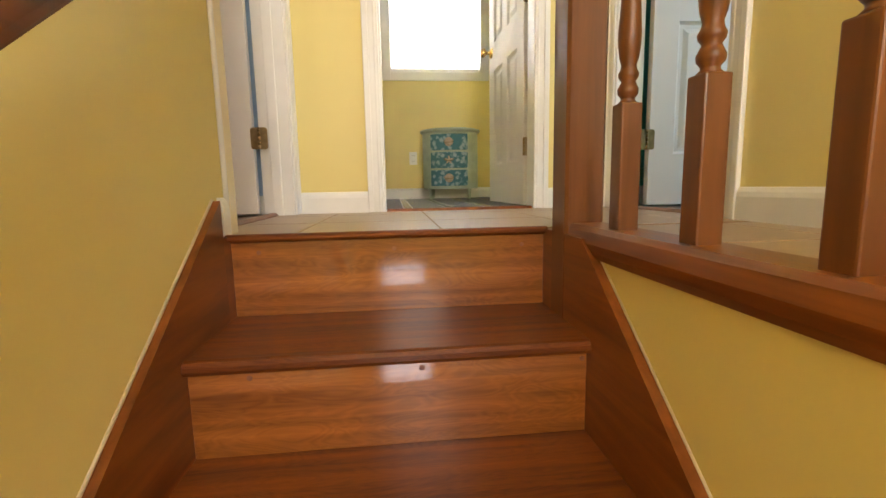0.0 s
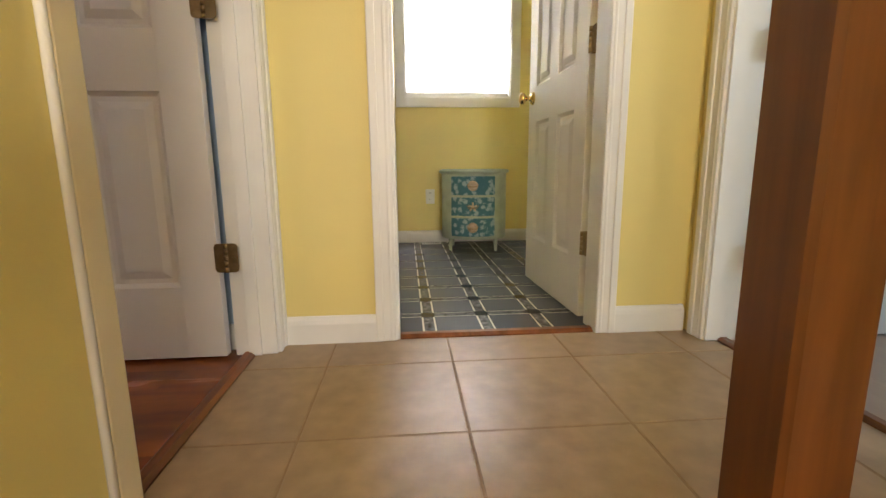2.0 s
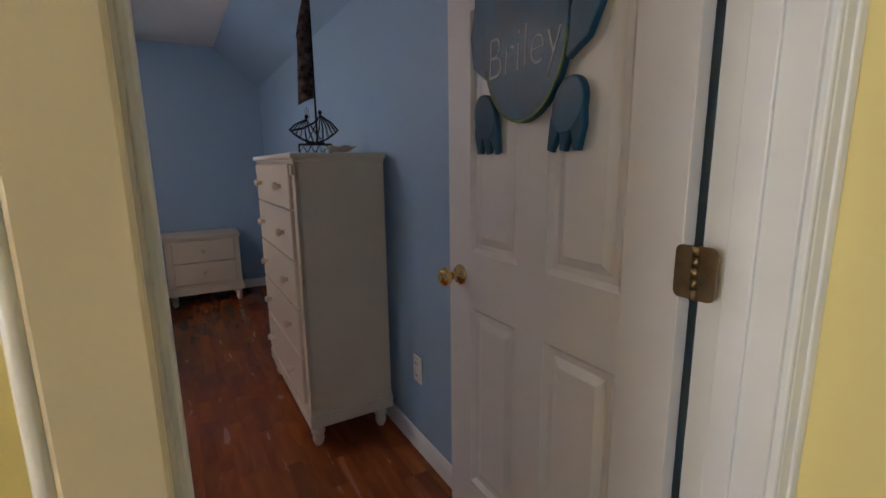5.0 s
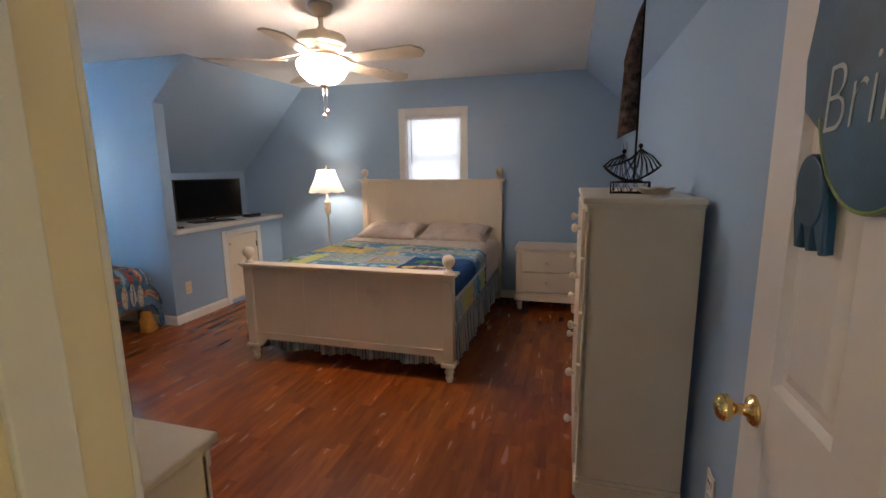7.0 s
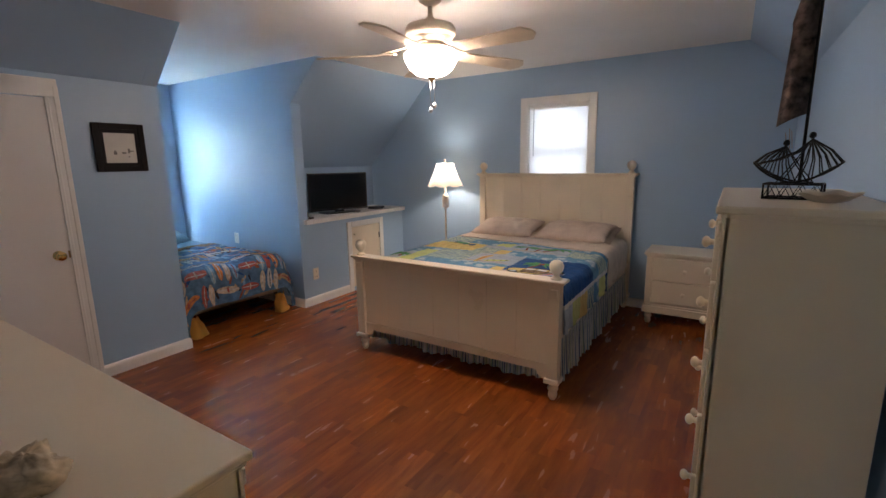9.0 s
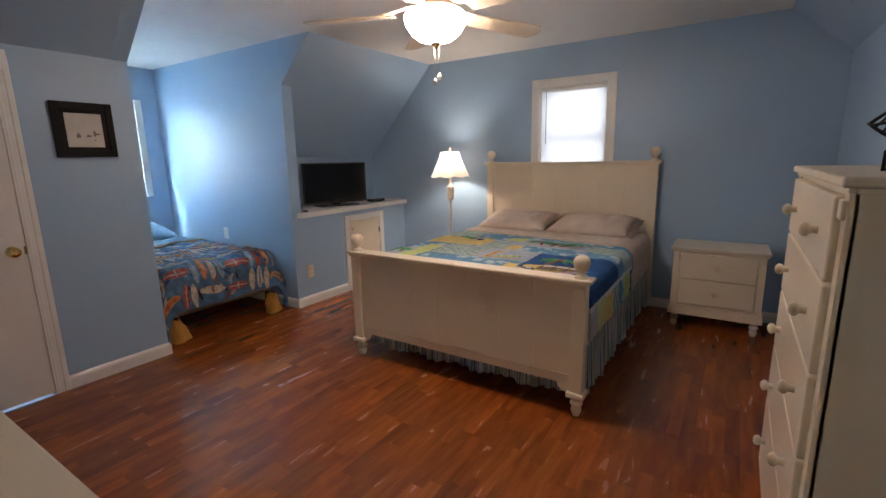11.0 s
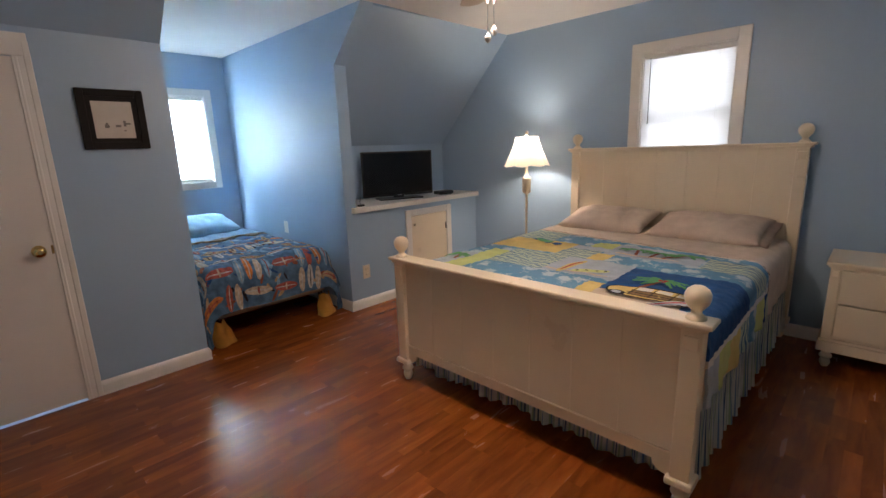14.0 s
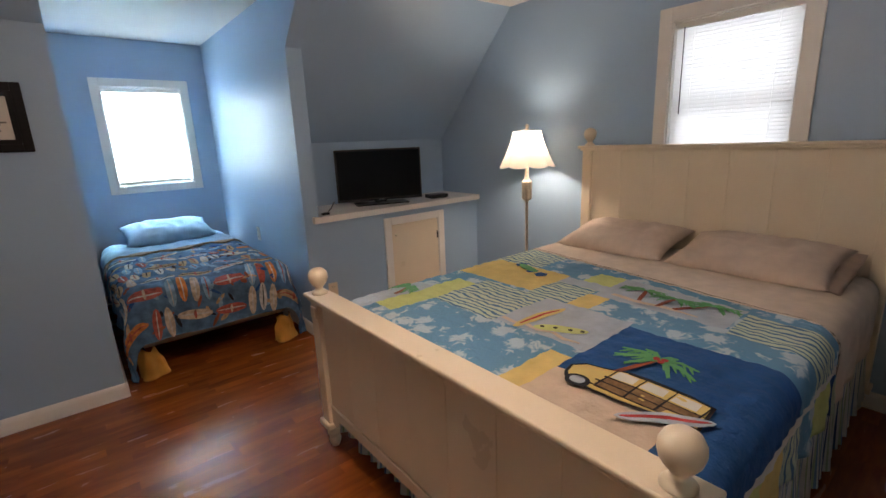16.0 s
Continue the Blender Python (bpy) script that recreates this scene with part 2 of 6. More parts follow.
def prism(bm, outline, axis, a, b, mat=0):
    """Extrudes a closed outline of (u, v) along an axis from a to b; the outline lies in the other two axes, in order."""
    def place(u, v, w):
        return {"x": (w, u, v), "y": (u, w, v), "z": (u, v, w)}[axis]
    lo = [bm.verts.new(place(u, v, a)) for u, v in outline]
    hi = [bm.verts.new(place(u, v, b)) for u, v in outline]
    n = len(outline)
    fs = [bm.faces.new(lo), bm.faces.new(hi[::-1])]
    for i in range(n):
        fs.append(bm.faces.new((lo[i], hi[i], hi[(i + 1) % n], lo[(i + 1) % n])))
    for f in fs:
        f.material_index = mat
    bmesh.ops.recalc_face_normals(bm, faces=fs)
    return bm


def lathe(bm, profile, seg=20, at=(0, 0, 0), axis="z", mat=0):
    """Turns a profile of (radius, height) about an axis through at."""
    rings = []
    for r, h in profile:
        ring = []
        for i in range(seg):
            a = 2 * math.pi * i / seg
            p = (r * math.cos(a), r * math.sin(a), h)
            if axis == "x":
                p = (h, p[0], p[1])
            elif axis == "y":
                p = (p[0], h, p[1])
            ring.append(bm.verts.new((p[0] + at[0], p[1] + at[1], p[2] + at[2])))
        rings.append(ring)
    fs = []
    for p, q in zip(rings, rings[1:]):
        for i in range(seg):
            fs.append(bm.faces.new((p[i], p[(i + 1) % seg], q[(i + 1) % seg], q[i])))
    fs += [bm.faces.new(rings[0][::-1]), bm.faces.new(rings[-1])]
    for f in fs:
        f.smooth, f.material_index = len(f.verts) == 4, mat
    bmesh.ops.recalc_face_normals(bm, faces=fs)
    return bm


def tube(bm, points, r, seg=8):
    """A round bar along a line of points."""
    pts = [Vector(p) for p in points]
    rings = []
    for i, p in enumerate(pts):
        d = (pts[min(i + 1, len(pts) - 1)] - pts[max(i - 1, 0)]).normalized()
        u = d.orthogonal().normalized() if i == 0 else (u - d * u.dot(d)).normalized()
        v = d.cross(u)
        rings.append([bm.verts.new(p + r * (math.cos(2 * math.pi * j / seg) * u + math.sin(2 * math.pi * j / seg) * v)) for j in range(seg)])
    for a, b in zip(rings, rings[1:]):
        for j in range(seg):
            bm.faces.new((a[j], a[(j + 1) % seg], b[(j + 1) % seg], b[j])).smooth = True
    bm.faces.new(rings[0][::-1])
    bm.faces.new(rings[-1])
    return bm


def mesh(name, bm, mats):
    me = bpy.data.meshes.new(name)
    bm.to_mesh(me)
    bm.free()
    for m in mats if isinstance(mats, (list, tuple)) else [mats]:
        me.materials.append(m)
    return me


def part(name, bm, mats, parent, label=""):
    ob = new(name, bm if isinstance(bm, bpy.types.Mesh) else mesh(name, bm, mats))
    ob.parent = parent
    return tagged(ob, label)


def thing(name, m, label, category, group="", kind=""):
    ob = new(name)
    ob.empty_display_size = 0.1
    ob.matrix_world = m
    return tagged(ob, label, category, group, kind)


def solid(name, bm, mats, label, category, kind="", group=""):
    return tagged(new(name, mesh(name, bm, mats)), label, category, group, kind)


def two_sided(bm, axis):
    """Second material on the faces that look up the axis."""
    bm.normal_update()
    for f in bm.faces:
        f.material_index = 1 if f.normal["xyz".index(axis)] > 0.5 else 0
    return bm


# ---- the large structure ----
def wall_x(name, x0, x1, y0, y1, z0, z1, holes, mats, label):
    """A wall in the yz plane with rectangular openings (y0, y1, z0, z1), sorted along y."""
    bm = bmesh.new()
    y = y0
    for a, b, c, d in holes:
        box(bm, x0, x1, y, a, z0, z1)
        if c > z0:
            box(bm, x0, x1, a, b, z0, c)
        box(bm, x0, x1, a, b, d, z1)
        y = b
    box(bm, x0, x1, y, y1, z0, z1)
    return solid(name, two_sided(bm, "x"), mats, label, "wall", "structure")


def wall_y(name, x0, x1, y0, y1, z0, z1, holes, mats, label):
    bm = bmesh.new()
    x = x0
    for a, b, c, d in holes:
        box(bm, x, a, y0, y1, z0, z1)
        if c > z0:
            box(bm, a, b, y0, y1, z0, c)
        box(bm, a, b, y0, y1, d, z1)
        x = b
    box(bm, x, x1, y0, y1, z0, z1)
    return solid(name, two_sided(bm, "y"), mats, label, "wall", "structure")


wall_x("wall_west", -4.754, -4.634, -2.30, 2.42, -0.12, 2.45, [(0.108, 0.728, 1.16, 1.937)], [BLUE, BLUE], "blue painted bedroom gable wall with a window")
wall_y("wall_north", -4.634, -0.19, 2.30, 2.42, -0.12, 2.45, [], [BLUE, BLUE], "blue painted bedroom knee wall")
wall_x("wall_east", -0.19, -0.066, -2.2, 2.42, -2.6, 2.45, [(1.475, 2.250, -0.02, 2.05)], [BLUE, YELLOW], "wall between bedroom and stairs, blue inside and yellow outside")
wall_y("wall_landing", -0.066, 1.355, 2.32, 2.42, -0.12, 2.45, [(0.313, 1.030, -0.02, 2.05)], [YELLOW, YELLOW], "yellow landing wall with a bathroom doorway")
wall_x("wall_hall", 1.355, 1.475, -2.2, 2.42, -0.12, 2.45, [(1.505, 2.215, -0.02, 2.05)], [YELLOW, TEAL], "yellow hall wall with a doorway to a teal room")
wall_y("wall_bath_window", -0.7, 1.9, 4.42, 4.54, -0.12, 2.45, [(0.362, 1.178, 1.115, 2.0)], [YELLOW, YELLOW], "yellow bathroom wall with a window")
wall_x("wall_bath_west", -0.7, -0.58, 2.42, 4.42, -0.12, 2.45, [], [YELLOW, YELLOW], "yellow bathroom side wall")
wall_x("wall_bath_east", 1.78, 1.9, 2.60, 4.42, -0.12, 2.45, [], [YELLOW, YELLOW], "yellow bathroom side wall")
wall_y("wall_teal_north", 1.475, 3.72, 2.42, 2.54, -0.12, 2.45, [], [TEAL, YELLOW], "teal painted wall of the other room")
wall_x("wall_teal_east", 3.60, 3.72, 0.0, 2.42, -0.12, 2.45, [], [TEAL, TEAL], "teal painted wall of the other room")
wall_y("wall_teal_south", 1.475, 3.72, -0.12, 0.0, -0.12, 2.45, [], [TEAL, TEAL], "teal painted wall of the other room")
wall_y("wall_stair_end", -0.066, 1.355, -2.2, -2.08, -2.6, 2.45, [], [YELLOW, YELLOW], "yellow wall at the foot of the stairs")
wall_x("wall_under_rail", 0.782, 0.86, -2.08, 1.30, -2.6, -0.045, [], [YELLOW, YELLOW], "yellow wall below the balustrade")
wall_y("wall_closet", -1.79, -0.19, -1.63, -1.53, -0.12, 1.96, [(-1.25, -0.62, -0.02, 1.80)], [BLUE, BLUE], "blue knee wall with a closet doorway")
ALC = [(-1.147, 2.33), (-1.147, 2.29), (-1.53, 1.935), (-1.53, -0.12), (-3.56, -0.12), (-3.56, 2.33)]
solid("wall_alcove_east", prism(bmesh.new(), ALC, "x", -1.89, -1.79), BLUE, "blue side wall of the bed alcove", "wall", "structure")
solid("wall_alcove_west", prism(bmesh.new(), ALC, "x", -3.135, -3.03), BLUE, "blue side wall of the bed alcove", "wall", "structure")
wall_y("wall_alcove_window", -3.135, -1.79, -3.68, -3.56, -0.12, 2.45, [(-2.80, -2.185, 1.04, 1.90)], [BLUE, BLUE], "blue alcove wall with a window")
wall_y("wall_niche_front", -4.634, -3.135, -1.61, -1.53, -0.12, 0.815, [(-4.18, -3.712, 0.03, 0.712)], [BLUE, BLUE], "blue half wall below a display shelf")
bm = bmesh.new()
prism(bm, [(-4.634, -1.99), (-3.135, -2.07), (-3.135, -2.17), (-4.634, -2.09)], "z", 0.70, 1.42)
solid("wall_niche_back", bm, BLUE, "blue back wall of the television niche", "wall", "structure")

# ceilings
bm = bmesh.new()
box(bm, -4.634, -0.19, -1.147, 1.94, 2.29, 2.39)
box(bm, -3.05, -1.89, -3.56, -1.147, 2.29, 2.39)
solid("ceiling", bm, CEIL, "white painted bedroom ceiling", "ceiling", "structure")
solid("ceiling_slope_north", prism(bmesh.new(), [(1.94, 2.29), (2.302, 1.965), (2.40, 1.99), (1.97, 2.39)], "x", -4.634, -0.19), BLUE, "blue sloped ceiling along the eaves", "ceiling", "structure")
solid("ceiling_slope_closet", prism(bmesh.new(), [(-1.147, 2.29), (-1.532, 1.935), (-1.62, 1.95), (-1.17, 2.39)], "x", -1.79, -0.19), BLUE, "blue sloped ceiling above the closet", "ceiling", "structure")
bm = bmesh.new()
vs = [bm.verts.new(p) for p in ((-3.135, -1.19, 2.29), (-3.135, -2.07, 1.353), (-4.634, -1.99, 1.353), (-4.634, -1.115, 2.29),
                                (-3.135, -1.19, 2.40), (-3.135, -2.17, 1.40), (-4.634, -2.09, 1.40), (-4.634, -1.115, 2.40))]
for q in ((0, 3, 2, 1), (4, 5, 6, 7), (0, 1, 5, 4), (1, 2, 6, 5), (2, 3, 7, 6), (3, 0, 4, 7)):
    bm.faces.new([vs[i] for i in q])
bmesh.ops.recalc_face_normals(bm, faces=bm.faces[:])
solid("ceiling_slope_niche", bm, BLUE, "blue-grey sloped ceiling above the niche", "ceiling", "structure")
bm = bmesh.new()
box(bm, -0.066, 1.355, -2.08, 2.32, 2.36, 2.46)
box(bm, -0.58, 1.78, 2.42, 4.42, 2.36, 2.46)
box(bm, 1.475, 3.60, 0.0, 2.42, 2.36, 2.46)
solid("ceiling_landing", bm, CEIL, "white ceiling over landing, bathroom and far room", "ceiling", "structure")

# floors below the pieces
floor_bed = solid("floor_bedroom", box(box(bmesh.new(), -4.634, -0.155, -1.53, 2.30, -0.12, -0.006), -3.05, -1.89, -3.56, -1.53, -0.12, -0.006), GAP, "reddish-brown strip laminate bedroom floor", "floor", "structure")
floor_tile = solid("floor_landing", box(box(bmesh.new(), -0.145, 1.405, 1.402, 2.34, -0.10, -0.0015), 0.866, 1.355, -2.08, 1.402, -0.10, -0.0015), GROUT, "beige ceramic tile floor of the landing", "floor", "structure")
floor_bath = solid("floor_bathroom", box(bmesh.new(), -0.58, 1.78, 2.372, 4.42, -0.10, 0.0), LINE, "dark vinyl bathroom floor with ivory lines", "floor", "structure")
solid("floor_far_room", box(bmesh.new(), 1.425, 3.60, 0.0, 2.42, -0.10, -0.002), PALEFLOOR, "pale laminate floor of the far room", "floor", "structure")
solid("floor_lower", box(bmesh.new(), -0.066, 0.782, -2.08, -0.9, -2.2, -1.89), STAIR, "varnished floor at the foot of the stairs", "floor", "structure")

# ---- trim, doors, windows ----
def casing_side(bm, axis, face, out, a0, a1, top, w, left=True, right=True, head=True, plain=False):
    """Boards round a doorway on one face of a wall: axis is the wall's normal, a0 and a1 the opening's sides, out the way it stands proud."""
    def put(u0, u1, z0, z1, d):
        lo, hi = sorted((face, face + out * d))
        if axis == "x":
            box(bm, lo, hi, u0, u1, z0, z1, 0.004)
        else:
            box(bm, u0, u1, lo, hi, z0, z1, 0.004)
    if left:
        put(a0 - w, a0 + 0.004, 0, top + w, 0.013)
        if not plain:
            put(a0 - w - 0.002, a0 - w * 0.62, 0, top + w + 0.002, 0.017)
            put(a0 - w * 0.30, a0 - w * 0.10, 0, top, 0.0145)
    if right:
        put(a1 - 0.004, a1 + w, 0, top + w, 0.013)
        put(a1 + w * 0.62, a1 + w + 0.002, 0, top + w + 0.002, 0.017)
        put(a1 + w * 0.10, a1 + w * 0.30, 0, top, 0.0145)
    if head:
        put(a0 - 0.003, a1 + 0.003, top, top + w - 0.001, 0.012)


def jamb_x(bm, x0, x1, y0, y1, top):
    box(bm, x0 - 0.002, x1 + 0.002, y0 - 0.001, y0 + 0.014, 0, top, 0.002)
    box(bm, x0 - 0.002, x1 + 0.002, y1 - 0.014, y1 + 0.001, 0, top, 0.002)
    box(bm, x0 - 0.002, x1 + 0.002, y0, y1, top - 0.014, top + 0.001)


bm = bmesh.new()
casing_side(bm, "x", -0.066, 1, 1.475, 2.250, 2.05, 0.068, left=False)
casing_side(bm, "x", -0.19, -1, 1.475, 2.250, 2.05, 0.062, right=False, head=False)
box(bm, -0.192, -0.064, 2.236, 2.251, 0, 2.05, 0.002)
box(bm, -0.192, -0.064, 1.483, 2.236, 2.036, 2.051)
box(bm, -0.150, -0.110, 1.4825, 1.490, 0, 2.03, 0.002)
box(bm, -0.150, -0.110, 2.226, 2.236, 0, 2.03, 0.002)
solid("trim_bedroom_door", bm, TRIM, "white painted bedroom door casing and jamb", "door casing", "structure")
bm = bmesh.new()
box(bm, -0.066, -0.053, 1.434, 1.4835, 0, 2.118, 0.003)
box(bm, -0.192, -0.066, 1.474, 1.483, 0, 2.05, 0.002)
solid("trim_door_board", bm, BUTTER, "flat butter-yellow painted door board beside the stairs", "door casing", "structure")
# Highlight of the board's outer edge, put in as a white glossy strip.
bm = tube(bmesh.new(), [(-0.0595, 1.431, 0.0), (-0.0595, 1.431, 1.0), (-0.0595, 1.431, 2.118)], 0.0065, 12)
solid("trim_door_bead", bm, EDGE_HIGHLIGHT, "glossy white rounded strip for the highlight along a door board", "door casing", "structure")
bm = bmesh.new()
casing_side(bm, "y", 2.32, -1, 0.313, 1.020, 2.05, 0.064)
box(bm, 0.312, 0.327, 2.318, 2.422, 0, 2.05, 0.002)
box(bm, 1.016, 1.031, 2.318, 2.422, 0, 2.05, 0.002)
box(bm, 0.327, 1.016, 2.318, 2.422, 2.036, 2.052)
solid("trim_bathroom_door", bm, TRIM, "white painted bathroom door casing and jamb", "door casing", "structure")
bm = bmesh.new()
casing_side(bm, "x", 1.355, -1, 1.505, 2.215, 2.05, 0.066)
jamb_x(bm, 1.355, 1.475, 1.505, 2.215, 2.05)
solid("trim_far_room_door", bm, TRIM, "white painted far room door casing and jamb", "door casing", "structure")
bm = bmesh.new()
casing_side(bm, "y", -1.53, 1, -1.25, -0.62, 1.80, 0.066, head=False)
box(bm, -1.316, -0.554, -1.53, -1.514, 1.80, 1.905, 0.004)
solid("trim_closet_door", bm, TRIM, "white painted low closet door casing", "door casing", "structure")
bm = bmesh.new()
for x0, x1, z0, z1 in ((-4.24, -4.178, 0.0, 0.77), (-3.714, -3.651, 0.0, 0.77), (-4.178, -3.714, 0.712, 0.77)):
    box(bm, x0, x1, -1.53, -1.514, z0, z1, 0.004)
solid("trim_hatch", bm, TRIM, "white painted casing of the knee wall hatch", "door casing", "structure")

BASE = ((0.0, 0.0), (0.014, 0.0), (0.014, 0.060), (0.011, 0.072), (0.005, 0.082), (0.0, 0.084))


def baseboard(bm, axis, face, out, a, b, h=0.084):
    prof = [(face + out * d, z * h / 0.084) for d, z in BASE]
    prism(bm, prof, "y" if axis == "x" else "x", a, b) if axis == "y" else prism(bm, prof, "y", a, b)


bm = bmesh.new()
for axis, face, out, a, b in (("x", -4.634, 1, -1.53, 2.30), ("y", 2.30, -1, -4.62, -0.20), ("y", -1.53, 1, -1.89, -1.316), ("y", -1.53, 1, -3.651, -3.03),
                              ("y", -1.53, 1, -4.62, -4.24), ("x", -1.89, -1, -3.55, -1.516), ("x", -3.03, 1, -3.55, -1.516), ("y", -3.56, 1, -3.03, -1.89),
                              ("x", -0.19, -1, -1.53, 1.412), ("y", -1.53, 1, -0.554, -0.20)):
    baseboard(bm, axis, face, out, a, b)
solid("baseboard_bedroom", bm, TRIM, "white painted bedroom baseboard", "baseboard", "structure")
bm = bmesh.new()
for axis, face, out, a, b in (("x", -0.066, 1, 1.385, 1.429), ("y", 2.32, -1, -0.062, 0.249), ("y", 2.32, -1, 1.077, 1.34), ("x", 1.355, -1, -2.08, 1.438),
                              ("y", 4.42, -1, -0.58, 1.78), ("x", 3.60, -1, 0.0, 2.42), ("y", 2.42, -1, 1.49, 3.6)):
    baseboard(bm, axis, face, out, a, b, 0.095)
solid("baseboard_landing", bm, TRIM, "white painted landing baseboard", "baseboard", "structure")


def strip(name, x0, x1, y0, y1, axis):
    bm = bmesh.new()
    if axis == "y":
        w, c = (x1 - x0) / 2, (x0 + x1) / 2
        prism(bm, [(c - w, -0.01), (c + w, -0.01), (c + w, 0.003), (c + w * 0.5, 0.012), (c - w * 0.5, 0.012), (c - w, 0.003)], "y", y0, y1)
    else:
        w, c = (y1 - y0) / 2, (y0 + y1) / 2
        prism(bm, [(c - w, -0.01), (c + w, -0.01), (c + w, 0.003), (c + w * 0.5, 0.012), (c - w * 0.5, 0.012), (c - w, 0.003)], "x", x0, x1)
    solid(name, bm, STAIN, "reddish stained wooden threshold strip in a doorway", "threshold", "structure")


strip("threshold_bedroom", -0.172, -0.132, 1.490, 2.235, "y")
strip("threshold_bathroom", 0.328, 1.015, 2.325, 2.372, "x")
strip("threshold_far_room", 1.395, 1.435, 1.520, 2.200, "y")


def knob(parent, x, z, front=-1, r=0.027, mat=BRASS, both=True):
    """A round door knob with its rose, on the face that looks along front times y."""
    prof = [(0.031, 0.0), (0.031, 0.004), (0.026, 0.010), (0.012, 0.014), (0.011, 0.034), (0.016, 0.038), (r, 0.048), (r * 1.02, 0.058), (r * 0.8, 0.067), (0.010, 0.071)]
    for s in (front, -front) if both else (front,):
        off = 0.0 if s < 0 else 0.035
        part("door_knob", lathe(bmesh.new(), [(a, s * h + off) for a, h in prof], 20, (x, 0, z), "y"), mat, parent, "polished brass knob")


def hinge(parent, x, y, z):
    """A brass butt hinge: two leaves, a knuckled pin and screws."""
    bm = bmesh.new()
    for side in (-1, 1):
        leaf = [(0.004, -0.044), (0.024, -0.044), (0.031, -0.041), (0.034, -0.034), (0.034, 0.034), (0.031, 0.041), (0.024, 0.044), (0.004, 0.044)]
        prism(bm, [(x + side * a, z + b) for a, b in leaf], "y", y - 0.0045, y - 0.001)
    for i in range(5):
        lathe(bm, [(0.0062, z - 0.044 + i * 0.0178), (0.0062, z - 0.0275 + i * 0.0178)], 10, (x, y - 0.004, 0))
    for dx in (-0.026, -0.014, 0.014, 0.026):
        for dz in (-0.03, 0.0, 0.03):
            lathe(bm, [(0.0035, y - 0.0065), (0.0028, y - 0.004)], 8, (x + dx, 0, z + dz * (1 if abs(dx) > 0.02 else 0.6)), "y")
    part("hinge", bm, OLDBRASS, parent, "aged brass butt hinge")


def panel_door(name, m, w, h, label, gap=0.01):
    """A six-panel door in local axes: hinge edge at x 0, leaf towards x = w, thickness 0.035 towards +y, seen face at y 0."""
    d = thing(name, m, label, "door", kind="structure")
    st, mu = 0.115, 0.10
    xs = [(st, (w - mu) / 2), ((w + mu) / 2, w - st)]
    zs = [(0.235, 0.80), (0.965, 1.60), (1.70, h - 0.11)]
    bm = bmesh.new()
    box(bm, 0, st, 0, 0.035, gap, h, 0.002)
    box(bm, w - st, w, 0, 0.035, gap, h, 0.002)
    for z0, z1 in ((gap, zs[0][0]), (zs[0][1], zs[1][0]), (zs[1][1], zs[2][0]), (zs[2][1], h)):
        box(bm, st - 0.001, w - st + 0.001, 0.0002, 0.0348, z0 + 0.0005, z1)
    for z0, z1 in zs:
        box(bm, (w - mu) / 2, (w + mu) / 2, 0.0004, 0.0346, z0 - 0.001, z1 + 0.001)
    part("leaf", bm, DOOR, d)
    for x0, x1 in xs:
        for z0, z1 in zs:
            bm = bmesh.new()
            for y0, y1 in ((0.0175, 0.004), (0.0175, 0.031)):
                rims = [(0.0, 0.002 if y1 < y0 else 0.033), (0.012, 0.012 if y1 < y0 else 0.023), (0.026, 0.012 if y1 < y0 else 0.023), (0.048, y1)]
                prev = None
                for inset, y in rims:
                    ring = [bm.verts.new(p) for p in ((x0 + inset, y, z0 + inset), (x1 - inset, y, z0 + inset), (x1 - inset, y, z1 - inset), (x0 + inset, y, z1 - inset))]
                    if prev:
                        for i in range(4):
                            bm.faces.new((prev[i], prev[(i + 1) % 4], ring[(i + 1) % 4], ring[i]))
                    prev = ring
                bm.faces.new(prev)
            bmesh.ops.recalc_face_normals(bm, faces=bm.faces[:])
            part("panel", bm, DOOR, d)
    return d


bedroom_door = panel_door("door_1", pose(-0.209, 2.208, 0) @ Matrix.Diagonal((-1, 1, 1, 1)), 0.735, 2.02, "open white six-panel bedroom door with brass knob and hinges")
knob(bedroom_door, 0.672, 0.889, both=False)
for z in (0.322, 1.036, 1.80):
    hinge(bedroom_door, -0.026, 0.0, z)
bath_door = panel_door("door_2", pose(1.046, 2.470, 0, 0, 0, 92.0), 0.69, 2.02, "open white six-panel bathroom door with brass knob and hinges")
knob(bath_door, 0.625, 0.915, 1)
for z in (0.30, 1.02, 1.83):
    bm = bmesh.new()
    box(bm, -0.004, 0.0005, 0.004, 0.032, z - 0.044, z + 0.044, 0.001)
    box(bm, -0.046, -0.012, 0.028, 0.032, z - 0.044, z + 0.044, 0.001)
    for i in range(5):
        lathe(bm, [(0.0065, z - 0.044 + i * 0.0178), (0.0065, z - 0.0275 + i * 0.0178)], 10, (-0.008, 0.034, 0))
    part("hinge", bm, OLDBRASS, bath_door, "aged brass butt hinge")
far_door = panel_door("door_3", pose(1.502, 2.176, 0), 0.70, 2.02, "open white six-panel door to the teal room")
knob(far_door, 0.635, 0.915, mat=CHROME)
for z in (0.30, 0.95, 1.83):
    hinge(far_door, -0.012, 0.0, z)

